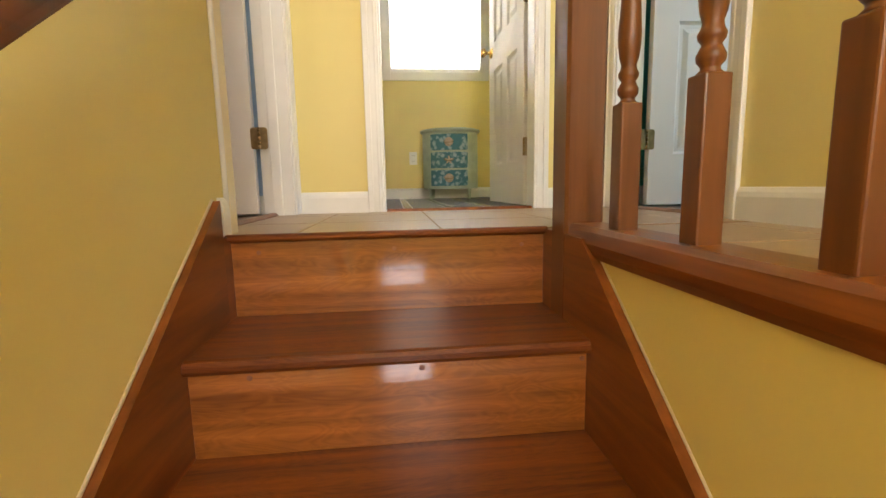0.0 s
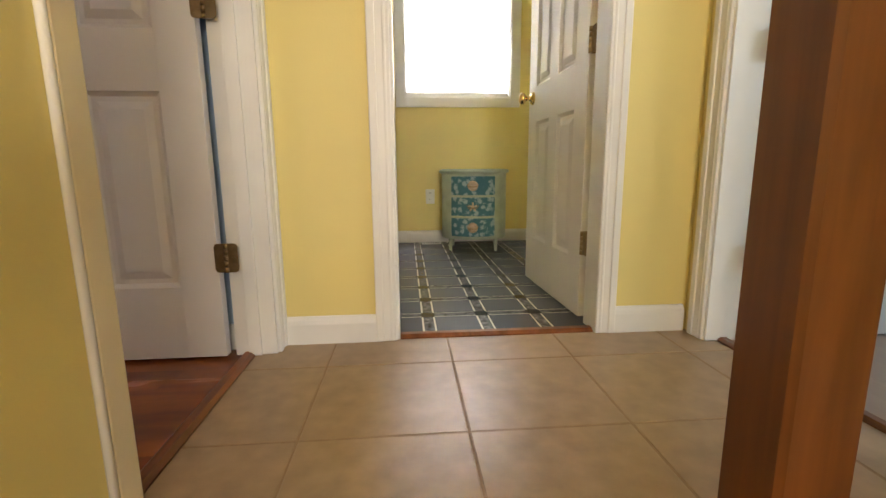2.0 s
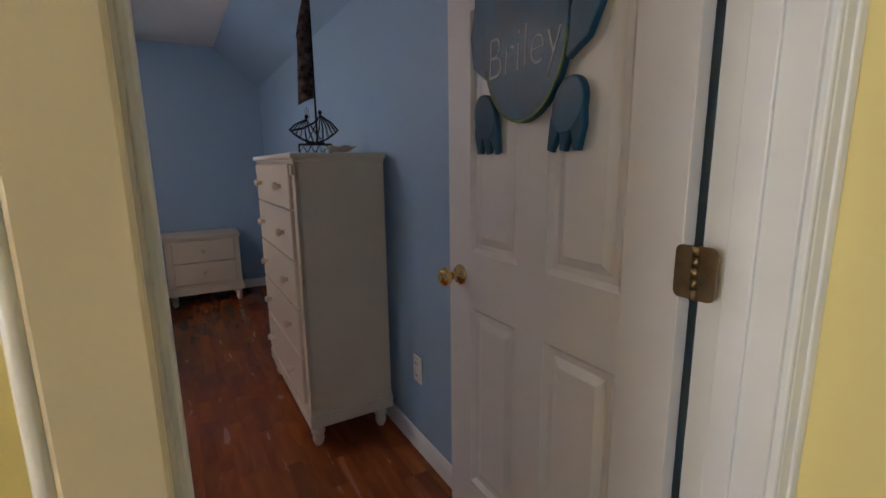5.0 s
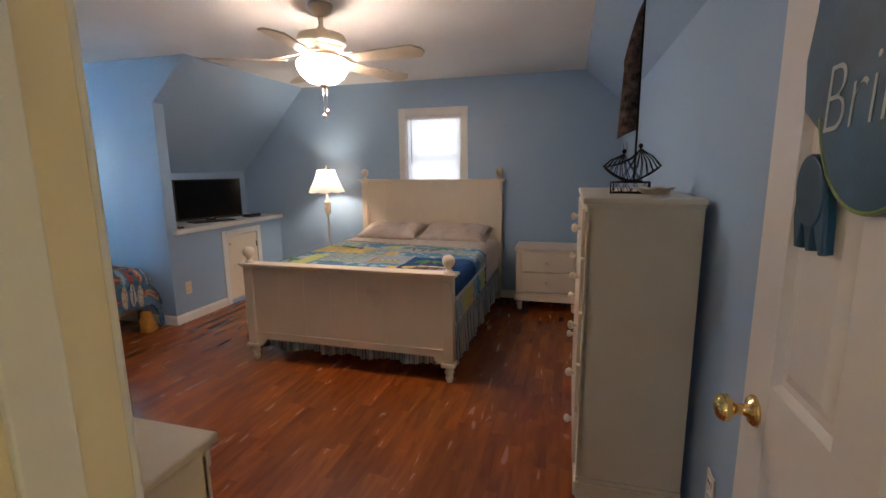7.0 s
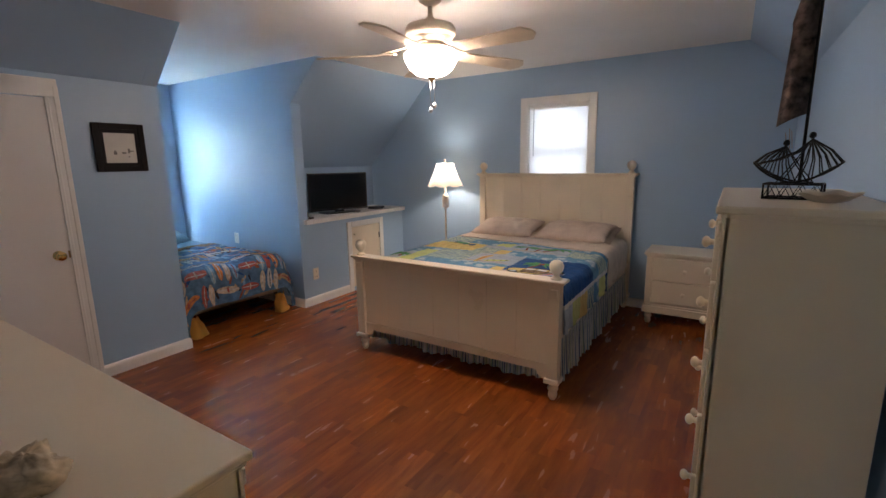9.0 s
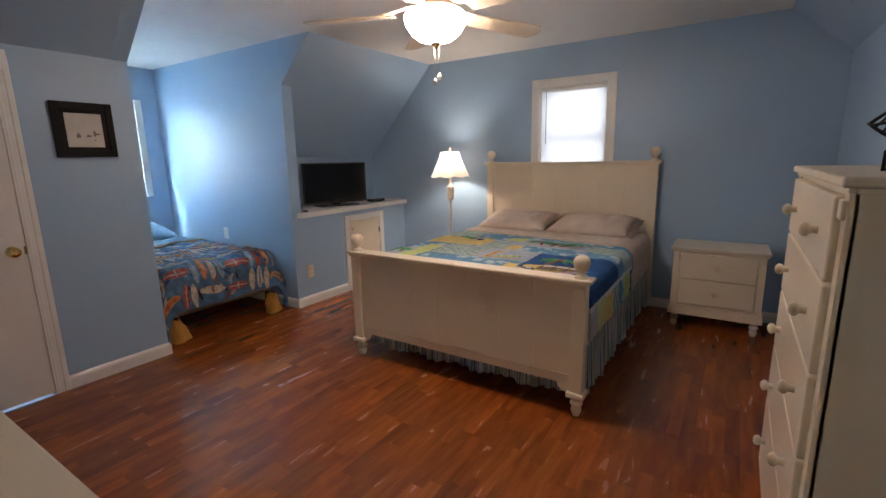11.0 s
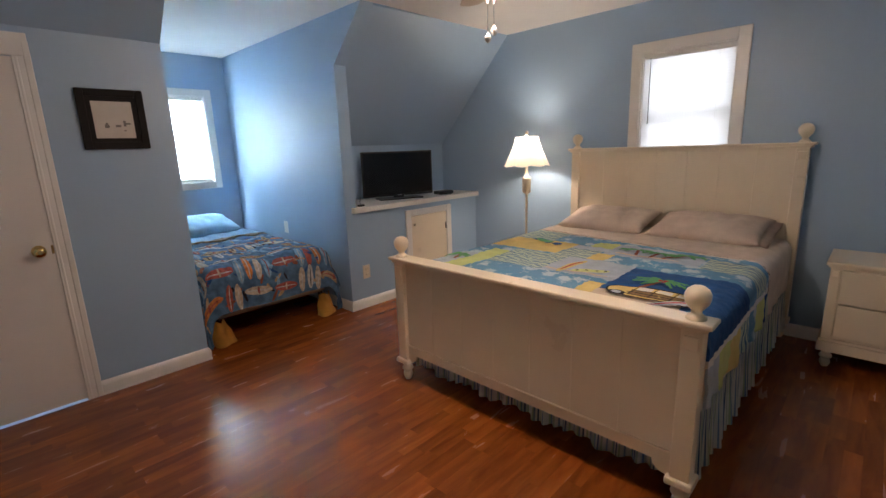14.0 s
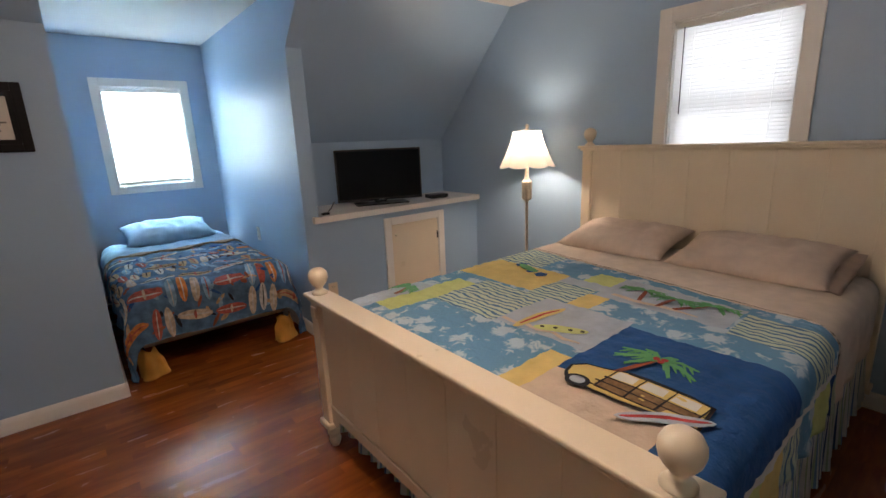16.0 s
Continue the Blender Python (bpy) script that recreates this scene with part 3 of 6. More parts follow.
closet_door = thing("door_4", pose(-1.247, -1.560, 0), "closed plain white closet door with brass knob", "door", kind="structure")
part("leaf", box(bmesh.new(), 0.0, 0.624, 0.0, 0.034, 0.012, 1.797, 0.002), DOOR, closet_door)
bm = lathe(bmesh.new(), [(0.030, 0.0345), (0.029, 0.040), (0.012, 0.045), (0.011, 0.062), (0.024, 0.072), (0.028, 0.084), (0.024, 0.094), (0.010, 0.098)], 20, (0.062, 0, 0.862), "y")
part("door_knob", bm, BRASS, closet_door, "brass knob")
part("latch", box(bmesh.new(), 0.001, 0.012, 0.033, 0.037, 0.84, 0.885, 0.001), OLDBRASS, closet_door)
hatch = thing("door_5", pose(-4.176, -1.560, 0), "closed small cream hatch in the knee wall", "door", kind="structure")
part("leaf", box(bmesh.new(), 0.0, 0.460, 0.0, 0.036, 0.045, 0.708, 0.003), CREAM, hatch)
part("door_knob", lathe(bmesh.new(), [(0.008, 0.036), (0.008, 0.05), (0.014, 0.056), (0.012, 0.066)], 14, (0.425, 0, 0.63), "y"), CREAM, hatch)
for z in (0.16, 0.57):
    part("hinge", box(bmesh.new(), 0.002, 0.016, 0.036, 0.041, z - 0.03, z + 0.03, 0.001), GAP, hatch, "dark hinge")


def window(name, m, w, h, case, label, rail=0.5, wand=True, reveal=0.06):
    """A sash window in local axes: opening w by h from the origin's middle, y to the outside. Then its blind, a thing of its own."""
    win = thing(name, m, label, "window", kind="structure")
    bm = bmesh.new()
    for x0, x1, z0, z1 in ((-w / 2 - case, -w / 2 + 0.004, -case, h + case), (w / 2 - 0.004, w / 2 + case, -case, h + case), (-w / 2 + 0.004, w / 2 - 0.004, h - 0.004, h + case), (-w / 2 + 0.004, w / 2 - 0.004, -case, 0.004)):
        box(bm, x0, x1, -0.016, 0.0, z0, z1, 0.004)
    part("window_casing", bm, TRIM, win)
    bm = bmesh.new()
    for x0, x1, z0, z1 in ((-w / 2 - 0.001, -w / 2 + 0.012, 0, h), (w / 2 - 0.012, w / 2 + 0.001, 0, h), (-w / 2, w / 2, h - 0.012, h + 0.001), (-w / 2, w / 2, -0.001, 0.012)):
        box(bm, x0, x1, -0.001, 0.121, z0, z1)
    part("window_frame", bm, TRIM, win)
    for z0, z1, y in ((0.012, h * rail + 0.02, 0.085), (h * rail - 0.02, h - 0.012, 0.105)):
        bm = bmesh.new()
        for a, b, c, d in ((-w / 2 + 0.012, -w / 2 + 0.045, z0, z1), (w / 2 - 0.045, w / 2 - 0.012, z0, z1), (-w / 2 + 0.045, w / 2 - 0.045, z0, z0 + 0.035), (-w / 2 + 0.045, w / 2 - 0.045, z1 - 0.035, z1)):
            box(bm, a, b, y, y + 0.018, c, d, 0.002)
        sash = part("sash", bm, TRIM, win)
        pane = part("pane", box(bmesh.new(), -w / 2 + 0.045, w / 2 - 0.045, y + 0.007, y + 0.010, z0 + 0.035, z1 - 0.035), GLASS, sash)
        pane.visible_shadow = False
    blind = thing("window_blind", m, "white slatted mini blind hanging closed in a window", "window blind", "window blinds")
    part("head_rail", box(bmesh.new(), -w / 2 + 0.0125, w / 2 - 0.0125, 0.02, 0.05, h - 0.045, h - 0.0125, 0.002), TRIM, blind)
    slat = bmesh.new()
    prism(slat, [(0.0016, 0.0122), (0.0000, 0.0058), (-0.0012, -0.0042), (-0.0016, -0.0122), (-0.0010, -0.0122), (-0.0004, -0.0040), (0.0008, 0.0060), (0.0022, 0.0122)], "x", -w / 2 + 0.0125, w / 2 - 0.0125)
    me = mesh("slat", slat, BLIND)
    z = 0.052
    while z < h - 0.034:
        s = part("slat", me, None, blind)
        s.location = (0, 0.036, z)
        z += 0.0198
    part("bottom_rail", box(bmesh.new(), -w / 2 + 0.0125, w / 2 - 0.0125, 0.026, 0.046, 0.0125, 0.043, 0.002), TRIM, blind)
    for x in (-w * 0.32, w * 0.32):
        part("ladder_cord", tube(bmesh.new(), [(x, 0.026, 0.03), (x, 0.026, h - 0.04)], 0.0008, 5), TRIM, blind)
    if wand:
        part("wand", tube(bmesh.new(), [(-w / 2 + 0.06, 0.018, h - 0.04), (-w / 2 + 0.062, 0.014, h * 0.35)], 0.003, 6), GAP if wand == 2 else TRIM, blind)
    return win


window("window_1", pose(-4.634, 0.418, 1.16, 0, 0, 90), 0.62, 0.777, 0.070, "white sash window with a closed blind above the bed", 0.42, 2)
window("window_2", pose(-2.4925, -3.56, 1.04, 0, 0, 180), 0.615, 0.86, 0.064, "white framed alcove window with a closed blind")
window("window_3", pose(0.77, 4.42, 1.115), 0.816, 0.885, 0.070, "white framed bathroom window with a closed blind", 0.45)
for name, x0, x1, y0, y1, z0, z1 in (("backdrop_west", -5.45, -5.44, -0.5, 1.4, 0.4, 2.7), ("backdrop_south", -3.5, -1.5, -4.35, -4.34, 0.3, 2.7), ("backdrop_north", -0.4, 2.0, 5.2, 5.21, 0.3, 2.9)):
    solid(name, box(bmesh.new(), x0, x1, y0, y1, z0, z1), OUTSIDE, "white glare of overcast sky outside", "sky", "structure")

# ---- staircase ----
RISE, RUN, NOSE = 0.209, 0.29, 1.376
stairs = thing("staircase", pose(0, 0, 0), "varnished reddish pine staircase with painted side walls", "staircase", kind="structure")
BULL = ((0.0, -0.030), (-0.010, -0.028), (-0.015, -0.020), (-0.015, -0.010), (-0.010, -0.002), (0.0, 0.0))
for k in range(0, 9):
    y, z = NOSE - RUN * k + 0.015, -RISE * k
    back = y + (RUN + 0.012 if k else 0.004)
    top, thin = (0.003, 0.6) if k == 0 else (0.0, 1.0)
    part("tread" if k else "landing_nosing", prism(bmesh.new(), [(y + a, z + b * thin + top) for a, b in BULL] + [(back, z + top), (back, z - 0.030 * thin)], "x", -0.053, 0.764), TREAD, stairs)
    part("riser", box(bmesh.new(), -0.053, 0.764, y + 0.008, y + 0.026, z - RISE, z - 0.030 * thin, 0.001), STAIR, stairs)
bm = bmesh.new()
for k in range(0, 3):
    for x in (0.02, 0.36, 0.70):
        lathe(bm, [(0.006, NOSE - RUN * k + 0.0215), (0.005, NOSE - RUN * k + 0.0235)], 10, (x + 0.05 * (k % 2), 0, -RISE * k - 0.045), "y")
part("nail_plugs", bm, STAIN, stairs)


def slope_board(x0, x1, y_top, z_top, y_low, pitch, width):
    z_low = z_top - pitch * (y_top - y_low)
    return prism(bmesh.new(), [(y_top, z_top), (y_low, z_low), (y_low, z_low - width), (y_top, z_top - width)], "x", x0, x1)


part("skirt_board", slope_board(-0.066, -0.046, 1.352, 0.088, -1.2, 0.715, 0.62), STAIN, stairs)
part("skirt_board", prism(bmesh.new(), [(1.404, -0.004), (1.151, -0.004), (-1.2, -1.826), (-1.2, -2.4), (1.404, -0.7)], "x", 0.760, 0.780), STAIN, stairs)
part("skirt_end", box(bmesh.new(), -0.0655, -0.0465, 1.3525, 1.400, -0.53, -0.002), STAIN, stairs)
part("caulk_line", tube(bmesh.new(), [(-0.065, 1.352, 0.090), (-0.065, -1.2, 0.090 - 0.715 * 2.552)], 0.0035, 6), CREAM, stairs, "cream caulk bead")
part("caulk_line", tube(bmesh.new(), [(0.782, 1.10, -0.042), (0.782, -1.2, -1.824)], 0.0035, 6), CREAM, stairs, "cream caulk bead")

rail = thing("balustrade", pose(0, 0, 0), "stained wooden balustrade with turned balusters beside the stairwell", "balustrade", kind="structure")
bm = bmesh.new()
S = 0.047
c = 0.007
prism(bm, [(-S + c, -S), (S - c, -S), (S, -S + c), (S, S - c), (S - c, S), (-S + c, S), (-S, S - c), (-S, -S + c)], "z", -0.26, 1.16)
box(bm, -S - 0.004, S + 0.004, -S - 0.004, S + 0.004, 1.16, 1.19, 0.006)
newel = part("newel_post", bm, STAINZ, rail)
newel.location = (0.806, 1.288, 0)
bm = prism(bmesh.new(), [(0.768, -0.030), (0.764, -0.012), (0.768, 0.012), (0.776, 0.022), (0.852, 0.022), (0.862, 0.014), (0.866, -0.004), (0.866, -0.012), (0.862, -0.044), (0.776, -0.044)], "y", -2.08, 1.243)
part("shoe_rail", bm, STAIN, rail)
part("hand_rail", prism(bmesh.new(), [(0.776, 0.92), (0.772, 0.95), (0.782, 0.975), (0.813, 0.985), (0.844, 0.975), (0.854, 0.95), (0.850, 0.92)], "y", -2.08, 1.243), STAIN, rail)
bm = bmesh.new()
q = 0.0205
box(bm, -q, q, -q, q, 0.020, 0.262, 0.003)
box(bm, -q, q, -q, q, 0.665, 0.925, 0.003)
lathe(bm, [(0.019, 0.262), (0.013, 0.268), (0.013, 0.272), (0.0185, 0.279), (0.0195, 0.288), (0.0155, 0.296), (0.0125, 0.302), (0.0175, 0.309), (0.019, 0.316), (0.015, 0.324), (0.0135, 0.332), (0.0175, 0.345),
           (0.0205, 0.368), (0.0208, 0.39), (0.0185, 0.43), (0.0155, 0.48), (0.0125, 0.53), (0.0105, 0.575), (0.010, 0.588), (0.015, 0.593), (0.017, 0.601), (0.013, 0.609), (0.0125, 0.615), (0.0185, 0.624), (0.020, 0.635), (0.017, 0.646), (0.013, 0.653), (0.014, 0.660), (0.019, 0.666)], 18)
me = mesh("baluster", bm, STAINZ)
for k in range(13):
    b = part("baluster", me, None, rail)
    b.location = (0.813, 1.075 - 0.228 * k, 0)

grab = thing("wall_handrail", pose(0, 0, 0), "stained round wooden handrail on brass brackets along the stair wall", "handrail", kind="structure")
part("rail_bar", tube(bmesh.new(), [(0.026, 1.19, 0.672), (0.026, -1.6, 0.803 - 0.77 * 2.96)], 0.030, 16), RAILWOOD, grab)
for y in (0.98, 0.1, -0.8):
    z = 0.803 - 0.77 * (1.36 - y) - 0.04
    bm = lathe(bmesh.new(), [(0.024, -0.0655), (0.024, -0.061), (0.012, -0.062), (0.009, -0.056)], 14, (0, y, z - 0.035), "x")
    tube(bm, [(-0.058, y, z - 0.035), (-0.018, y, z - 0.037), (0.016, y, z - 0.02), (0.026, y, z + 0.012)], 0.006, 8)
    part("bracket", bm, OLDBRASS, grab, "dark brass bracket")


# ---- small wall fittings ----
def outlet(m, label="white duplex wall outlet", color=TRIM):
    o = thing("wall_outlet", m, label, "outlet", "wall outlets")
    part("plate", box(bmesh.new(), -0.035, 0.035, -0.006, 0.0, -0.057, 0.057, 0.002), color, o)
    for z in (-0.026, 0.026):
        s = part("socket", box(bmesh.new(), -0.016, 0.016, -0.008, -0.005, z - 0.014, z + 0.014, 0.003), color, o)
        bm = bmesh.new()
        for x in (-0.0065, 0.0065):
            box(bm, x - 0.0012, x + 0.0012, -0.0086, -0.0075, z - 0.003, z + 0.007)
        part("slots", bm, GAP, s, "dark slots")
    return o


outlet(pose(-1.357, 2.30, 0.370))
outlet(pose(-3.188, -1.53, 0.310, 0, 0, 180), "cream duplex wall outlet", CREAM)
outlet(pose(0.545, 4.42, 0.365))
outlet(pose(-3.03, -2.55, 0.62, 0, 0, 90))

pic = thing("picture_frame", pose(-1.605, -1.53, 1.515, 0, 0, 180), "black framed small drawing on the blue wall", "picture")
bm = bmesh.new()
for x0, x1, z0, z1 in ((-0.150, -0.113, -0.155, 0.155), (0.113, 0.150, -0.155, 0.155), (-0.113, 0.113, 0.118, 0.155), (-0.113, 0.113, -0.155, -0.118)):
    box(bm, x0, x1, -0.024, -0.001, z0, z1, 0.004)
BLACK = material("black_satin_frame", (0.008, 0.007, 0.008), 0.6, 0.1, 20, 0.1, 200, spec=0.2)
part("frame", bm, BLACK, pic)
part("mat", box(bmesh.new(), -0.113, 0.113, -0.012, -0.001, -0.118, 0.118), BLACK, pic, "black mat board")
PAPER = material("cream_paper", (0.60, 0.57, 0.52), 0.8, 0.06, 12, 0.1, 500)
part("paper", box(bmesh.new(), -0.090, 0.090, -0.0145, -0.012, -0.098, 0.093), PAPER, pic, "cream sheet with a faint pencil drawing")
PENCIL = material("pencil_grey", (0.20, 0.19, 0.18), 0.9, 0.3, 60)
for x, z, w, h in ((-0.045, -0.045, 0.020, 0.018), (-0.040, -0.028, 0.010, 0.010), (0.004, -0.040, 0.024, 0.012), (0.040, -0.036, 0.012, 0.030), (0.052, -0.026, 0.022, 0.008), (0.038, -0.062, 0.012, 0.006)):
    part("pencil_mark", box(bmesh.new(), x, x + w, -0.0152, -0.0142, z, z + h), PENCIL, pic)
bm = bmesh.new()
box(bm, -0.052, 0.052, -0.0152, -0.0142, 0.062, 0.067)
part("caption", bm, PAPER, pic)

# ---- bedroom furniture ----
FOOT = [(0.030, 0.105), (0.030, 0.098), (0.022, 0.090), (0.020, 0.082), (0.029, 0.074), (0.031, 0.064), (0.024, 0.055), (0.017, 0.050), (0.024, 0.042), (0.026, 0.030), (0.022, 0.014), (0.017, 0.004), (0.016, 0.0)]


def cabinet(name, m, w, d, h, rows, cols, label, category, knobs=1, foot=0.10, proud=0.012, group="cream bedroom furniture"):
    """A painted case of drawers: front at y = -d/2, standing on turned feet, with moulded top and base."""
    c = thing(name, m, label, category, group)
    z0, z1 = foot, h - 0.028
    bm = bmesh.new()
    box(bm, -w / 2, w / 2, -d / 2 + 0.020, d / 2, z0 + 0.075, z1, 0.002)
    part("case", bm, CREAM, c)
    bm = bmesh.new()
    box(bm, -w / 2 - 0.014, w / 2 + 0.014, -d / 2 + 0.004, d / 2 + 0.002, z0, z0 + 0.060, 0.004)
    box(bm, -w / 2 - 0.007, w / 2 + 0.007, -d / 2 + 0.011, d / 2 + 0.001, z0 + 0.060, z0 + 0.077, 0.003)
    part("base_moulding", bm, CREAM, c)
    bm = bmesh.new()
    box(bm, -w / 2 - 0.020, w / 2 + 0.020, -d / 2 - 0.004, d / 2 + 0.004, z1 + 0.006, h, 0.006, 3)
    box(bm, -w / 2 - 0.010, w / 2 + 0.010, -d / 2 + 0.008, d / 2 + 0.001, z1 - 0.006, z1 + 0.007, 0.003)
    part("top", bm, CREAM, c)
    for x in (-w / 2 + 0.022, w / 2 - 0.022):
        part("corner_post", box(bmesh.new(), x - 0.022, x + 0.022, -d / 2 + 0.012, -d / 2 + 0.03, z0 + 0.077, z1 - 0.006, 0.002), CREAM, c)
        part("corner_block", box(bmesh.new(), x - 0.019, x + 0.019, -d / 2 + 0.003, -d / 2 + 0.014, z1 - 0.058, z1 - 0.018, 0.004), CREAM, c)
        for y in (-d / 2 + 0.045, d / 2 - 0.045):
            part("foot", lathe(bmesh.new(), [(r, z * foot / 0.105) for r, z in FOOT], 18, (x + (0.012 if x < 0 else -0.012), y, 0)), CREAM, c)
    zt = z1 - 0.014
    total = zt - (z0 + 0.088)
    size = sum(rows)
    for share in rows:
        dh = total * share / size
        for i in range(cols):
            x0 = -w / 2 + 0.050 + i * (w - 0.100) / cols
            x1 = x0 + (w - 0.100) / cols - (0.0 if i == cols - 1 else 0.012)
            bm = bmesh.new()
            box(bm, x0, x1, -d / 2 + 0.022 - 0.012 - proud, -d / 2 + 0.024, zt - dh + 0.007, zt, 0.005, 3)
            dr = part("drawer", bm, CREAM, c)
            for kx in ([(x0 + x1) / 2] if knobs == 1 else [x0 + (x1 - x0) * 0.2, x0 + (x1 - x0) * 0.8]):
                y = -d / 2 + 0.010 - proud
                part("drawer_knob", lathe(bmesh.new(), [(0.010, y), (0.009, y - 0.010), (0.011, y - 0.014), (0.017, y - 0.019), (0.018, y - 0.026), (0.013, y - 0.033), (0.006, y - 0.036)], 16, (kx, 0, zt - dh / 2 + 0.003), "y"), CREAM, dr)
        zt -= dh
    return c


cabinet("chest_of_drawers", pose(-2.028, 2.082, 0), 0.875, 0.385, 1.262, [0.9, 1, 1, 1, 1.05], 1, "tall cream painted chest of five drawers with round knobs", "chest of drawers", 2)
cabinet("nightstand", pose(-4.405, 1.660, 0, 0, 0, 90), 0.585, 0.40, 0.622, [1, 1], 1, "cream painted two-drawer nightstand beside the bed", "nightstand", 1)
cabinet("dresser", pose(-0.435, 0.315, 0, 0, 0, -90), 1.56, 0.455, 0.802, [1, 1, 1], 2, "long low cream painted dresser against the wall", "dresser", 2)

# double bed
bed = thing("double_bed", pose(0, 0, 0), "cream painted wooden double bed with ball finials", "bed", "cream bedroom furniture")
FINIAL = [(0.036, 0.0), (0.036, 0.008), (0.028, 0.016), (0.019, 0.022), (0.018, 0.032), (0.026, 0.042), (0.030, 0.046), (0.040, 0.060), (0.045, 0.078), (0.044, 0.094), (0.036, 0.110), (0.022, 0.120), (0.006, 0.124)]


def bed_end(name, x, y0, y1, top, low, out, apron):
    """Head or foot of the bed: two posts with finials, a ledge, grooved boards, a rail; out is the side that is seen."""
    for y in (y0, y1):
        bm = bmesh.new()
        box(bm, x - 0.033, x + 0.033, y - 0.033, y + 0.033, 0.135, top - 0.028, 0.004)
        post = part("post", bm, CREAM, bed)
        part("block", box(bmesh.new(), x + out * 0.030 - 0.008, x + out * 0.030 + 0.010, y - 0.024, y + 0.024, top - 0.100, top - 0.050, 0.004), CREAM, post)
        part("finial", lathe(bmesh.new(), [(r * 0.9, top + z * 0.93) for r, z in FINIAL], 24, (x, y, 0)), CREAM, post)
        part("foot_plate", box(bmesh.new(), x - 0.046, x + 0.046, y - 0.046, y + 0.046, 0.108, 0.136, 0.006), CREAM, post)
        part("foot", lathe(bmesh.new(), [(r * 1.05, z * 1.03) for r, z in FOOT], 18, (x, y, 0)), CREAM, post)
    bm = bmesh.new()
    box(bm, x - 0.050, x + 0.050, y0 - 0.062, y1 + 0.062, top - 0.016, top + 0.002, 0.006, 3)
    box(bm, x - 0.040, x + 0.040, y0 - 0.046, y1 + 0.046, top - 0.030, top - 0.015, 0.004)
    part("ledge", bm, CREAM, bed)
    n = 7
    step = (y1 - y0 - 0.066) / n
    for i in range(n):
        a = y0 + 0.033 + i * step
        part("board", box(bmesh.new(), x - 0.012, x + 0.012, a + 0.0004, a + step - 0.0004, low, top - 0.028, 0.0013, 1), CREAM, bed)
    bm = bmesh.new()
    if apron:
        pts = [(y0 + 0.033, low + 0.012), (y0 + 0.033, low - 0.082)]
        for i in range(6):
            a = i / 5 * math.pi / 2
            pts.append((y0 + 0.050 + 0.05 * math.sin(a), low - 0.085 + 0.045 * (1 - math.cos(a))))
        m1 = [(y0 + y1 - a, z) for a, z in pts[::-1]]
        prism(bm, pts + m1, "x", x + out * 0.012 - 0.005, x + out * 0.012 + 0.005)
        box(bm, x + out * 0.014 - 0.005, x + out * 0.014 + 0.007, y0 + 0.045, y1 - 0.045, low + 0.004, low + 0.012, 0.003)
    else:
        box(bm, x - 0.018, x + 0.018, y0 + 0.033, y1 - 0.033, low - 0.08, low + 0.01, 0.003)
    part("rail", bm, CREAM, bed)


bed_end("foot", -2.580, -0.338, 1.129, 0.728, 0.210, 1, True)
bed_end("head", -4.575, -0.358, 1.141, 1.262, 0.30, 1, False)
for y in (-0.338, 1.12):
    part("side_rail", box(bmesh.new(), -4.54, -2.613, y - 0.012, y + 0.012, 0.22, 0.36, 0.003), CREAM, bed)
SHEET = cloth("beige_cotton_sheet", (0.58, 0.49, 0.41))


def soft_slab(bm, x0, x1, y0, y1, z0, z1, r=0.05, lumps=0.006, n=24):
    """A mattress or cushion block with round edges and shallow lumps."""
    box(bm, x0, x1, y0, y1, z0, z1, r, 4)
    bmesh.ops.subdivide_edges(bm, edges=[e for e in bm.edges if e.calc_length() > 0.2], cuts=8, use_grid_fill=True)
    for v in bm.verts:
        v.co += v.normal * lumps * noise.noise(v.co * 5)
    for f in bm.faces:
        f.smooth = True


bm = bmesh.new()
soft_slab(bm, -4.54, -2.625, -0.355, 1.145, 0.34, 0.655, 0.06)
solid("mattress", bm, SHEET, "mattress with beige fitted sheet on the double bed", "mattress")


def drape(u, v, L, W, top, r, flare, hang):
    """Cloth over a box: u along the bed from the foot, v across from the middle. Returns the place over a top of width W, falling past its sides."""
    s = abs(v)
    edge = W / 2 - r
    arc = r * math.pi / 2
    if s < edge:
        y, z = s, top
    elif s < edge + arc:
        a = (s - edge) / r
        y, z = edge + r * math.sin(a), top - r * (1 - math.cos(a))
    else:
        d = s - edge - arc
        y, z = W / 2 + flare * d, top - r - d
    return math.copysign(y, v), z


def cloth_noise(p, k):
    return noise.noise(Vector(p) * 7) * 0.006 * k + noise.noise(Vector(p) * 21) * 0.0022 * k


def on_quilt(u, v, lift=0.0):
    """Point on the quilt of the double bed: u from the foot edge to the head, v across."""
    y, z = drape(u, v, 1.3, 1.53, 0.672, 0.075, 0.03, 0)
    end = min(1.36, max(1.08, 1.33 - 0.16 * (v + 0.76)))
    if u > 1.30:
        x = -2.640 - (end + (u - 1.30) * (1.86 - end) / 0.56)
    else:
        x = -2.640 - (u if u < 1.0 else 1.0 + (u - 1.0) * (end - 1.0) / 0.30)
    y += 0.395
    n = cloth_noise((u, v, 0.3), 1.0)
    fold = 0.010 * math.sin(u * 34 + 1.3 * math.sin(u * 9)) * max(0.0, abs(v) - 0.80) / 0.25
    s = math.copysign(1, v)
    k = min(1.0, max(0.0, (abs(v) - 0.70) / 0.12))
    return Vector((x, y + s * k * (n + lift + fold), z + (1 - k) * (n + lift)))


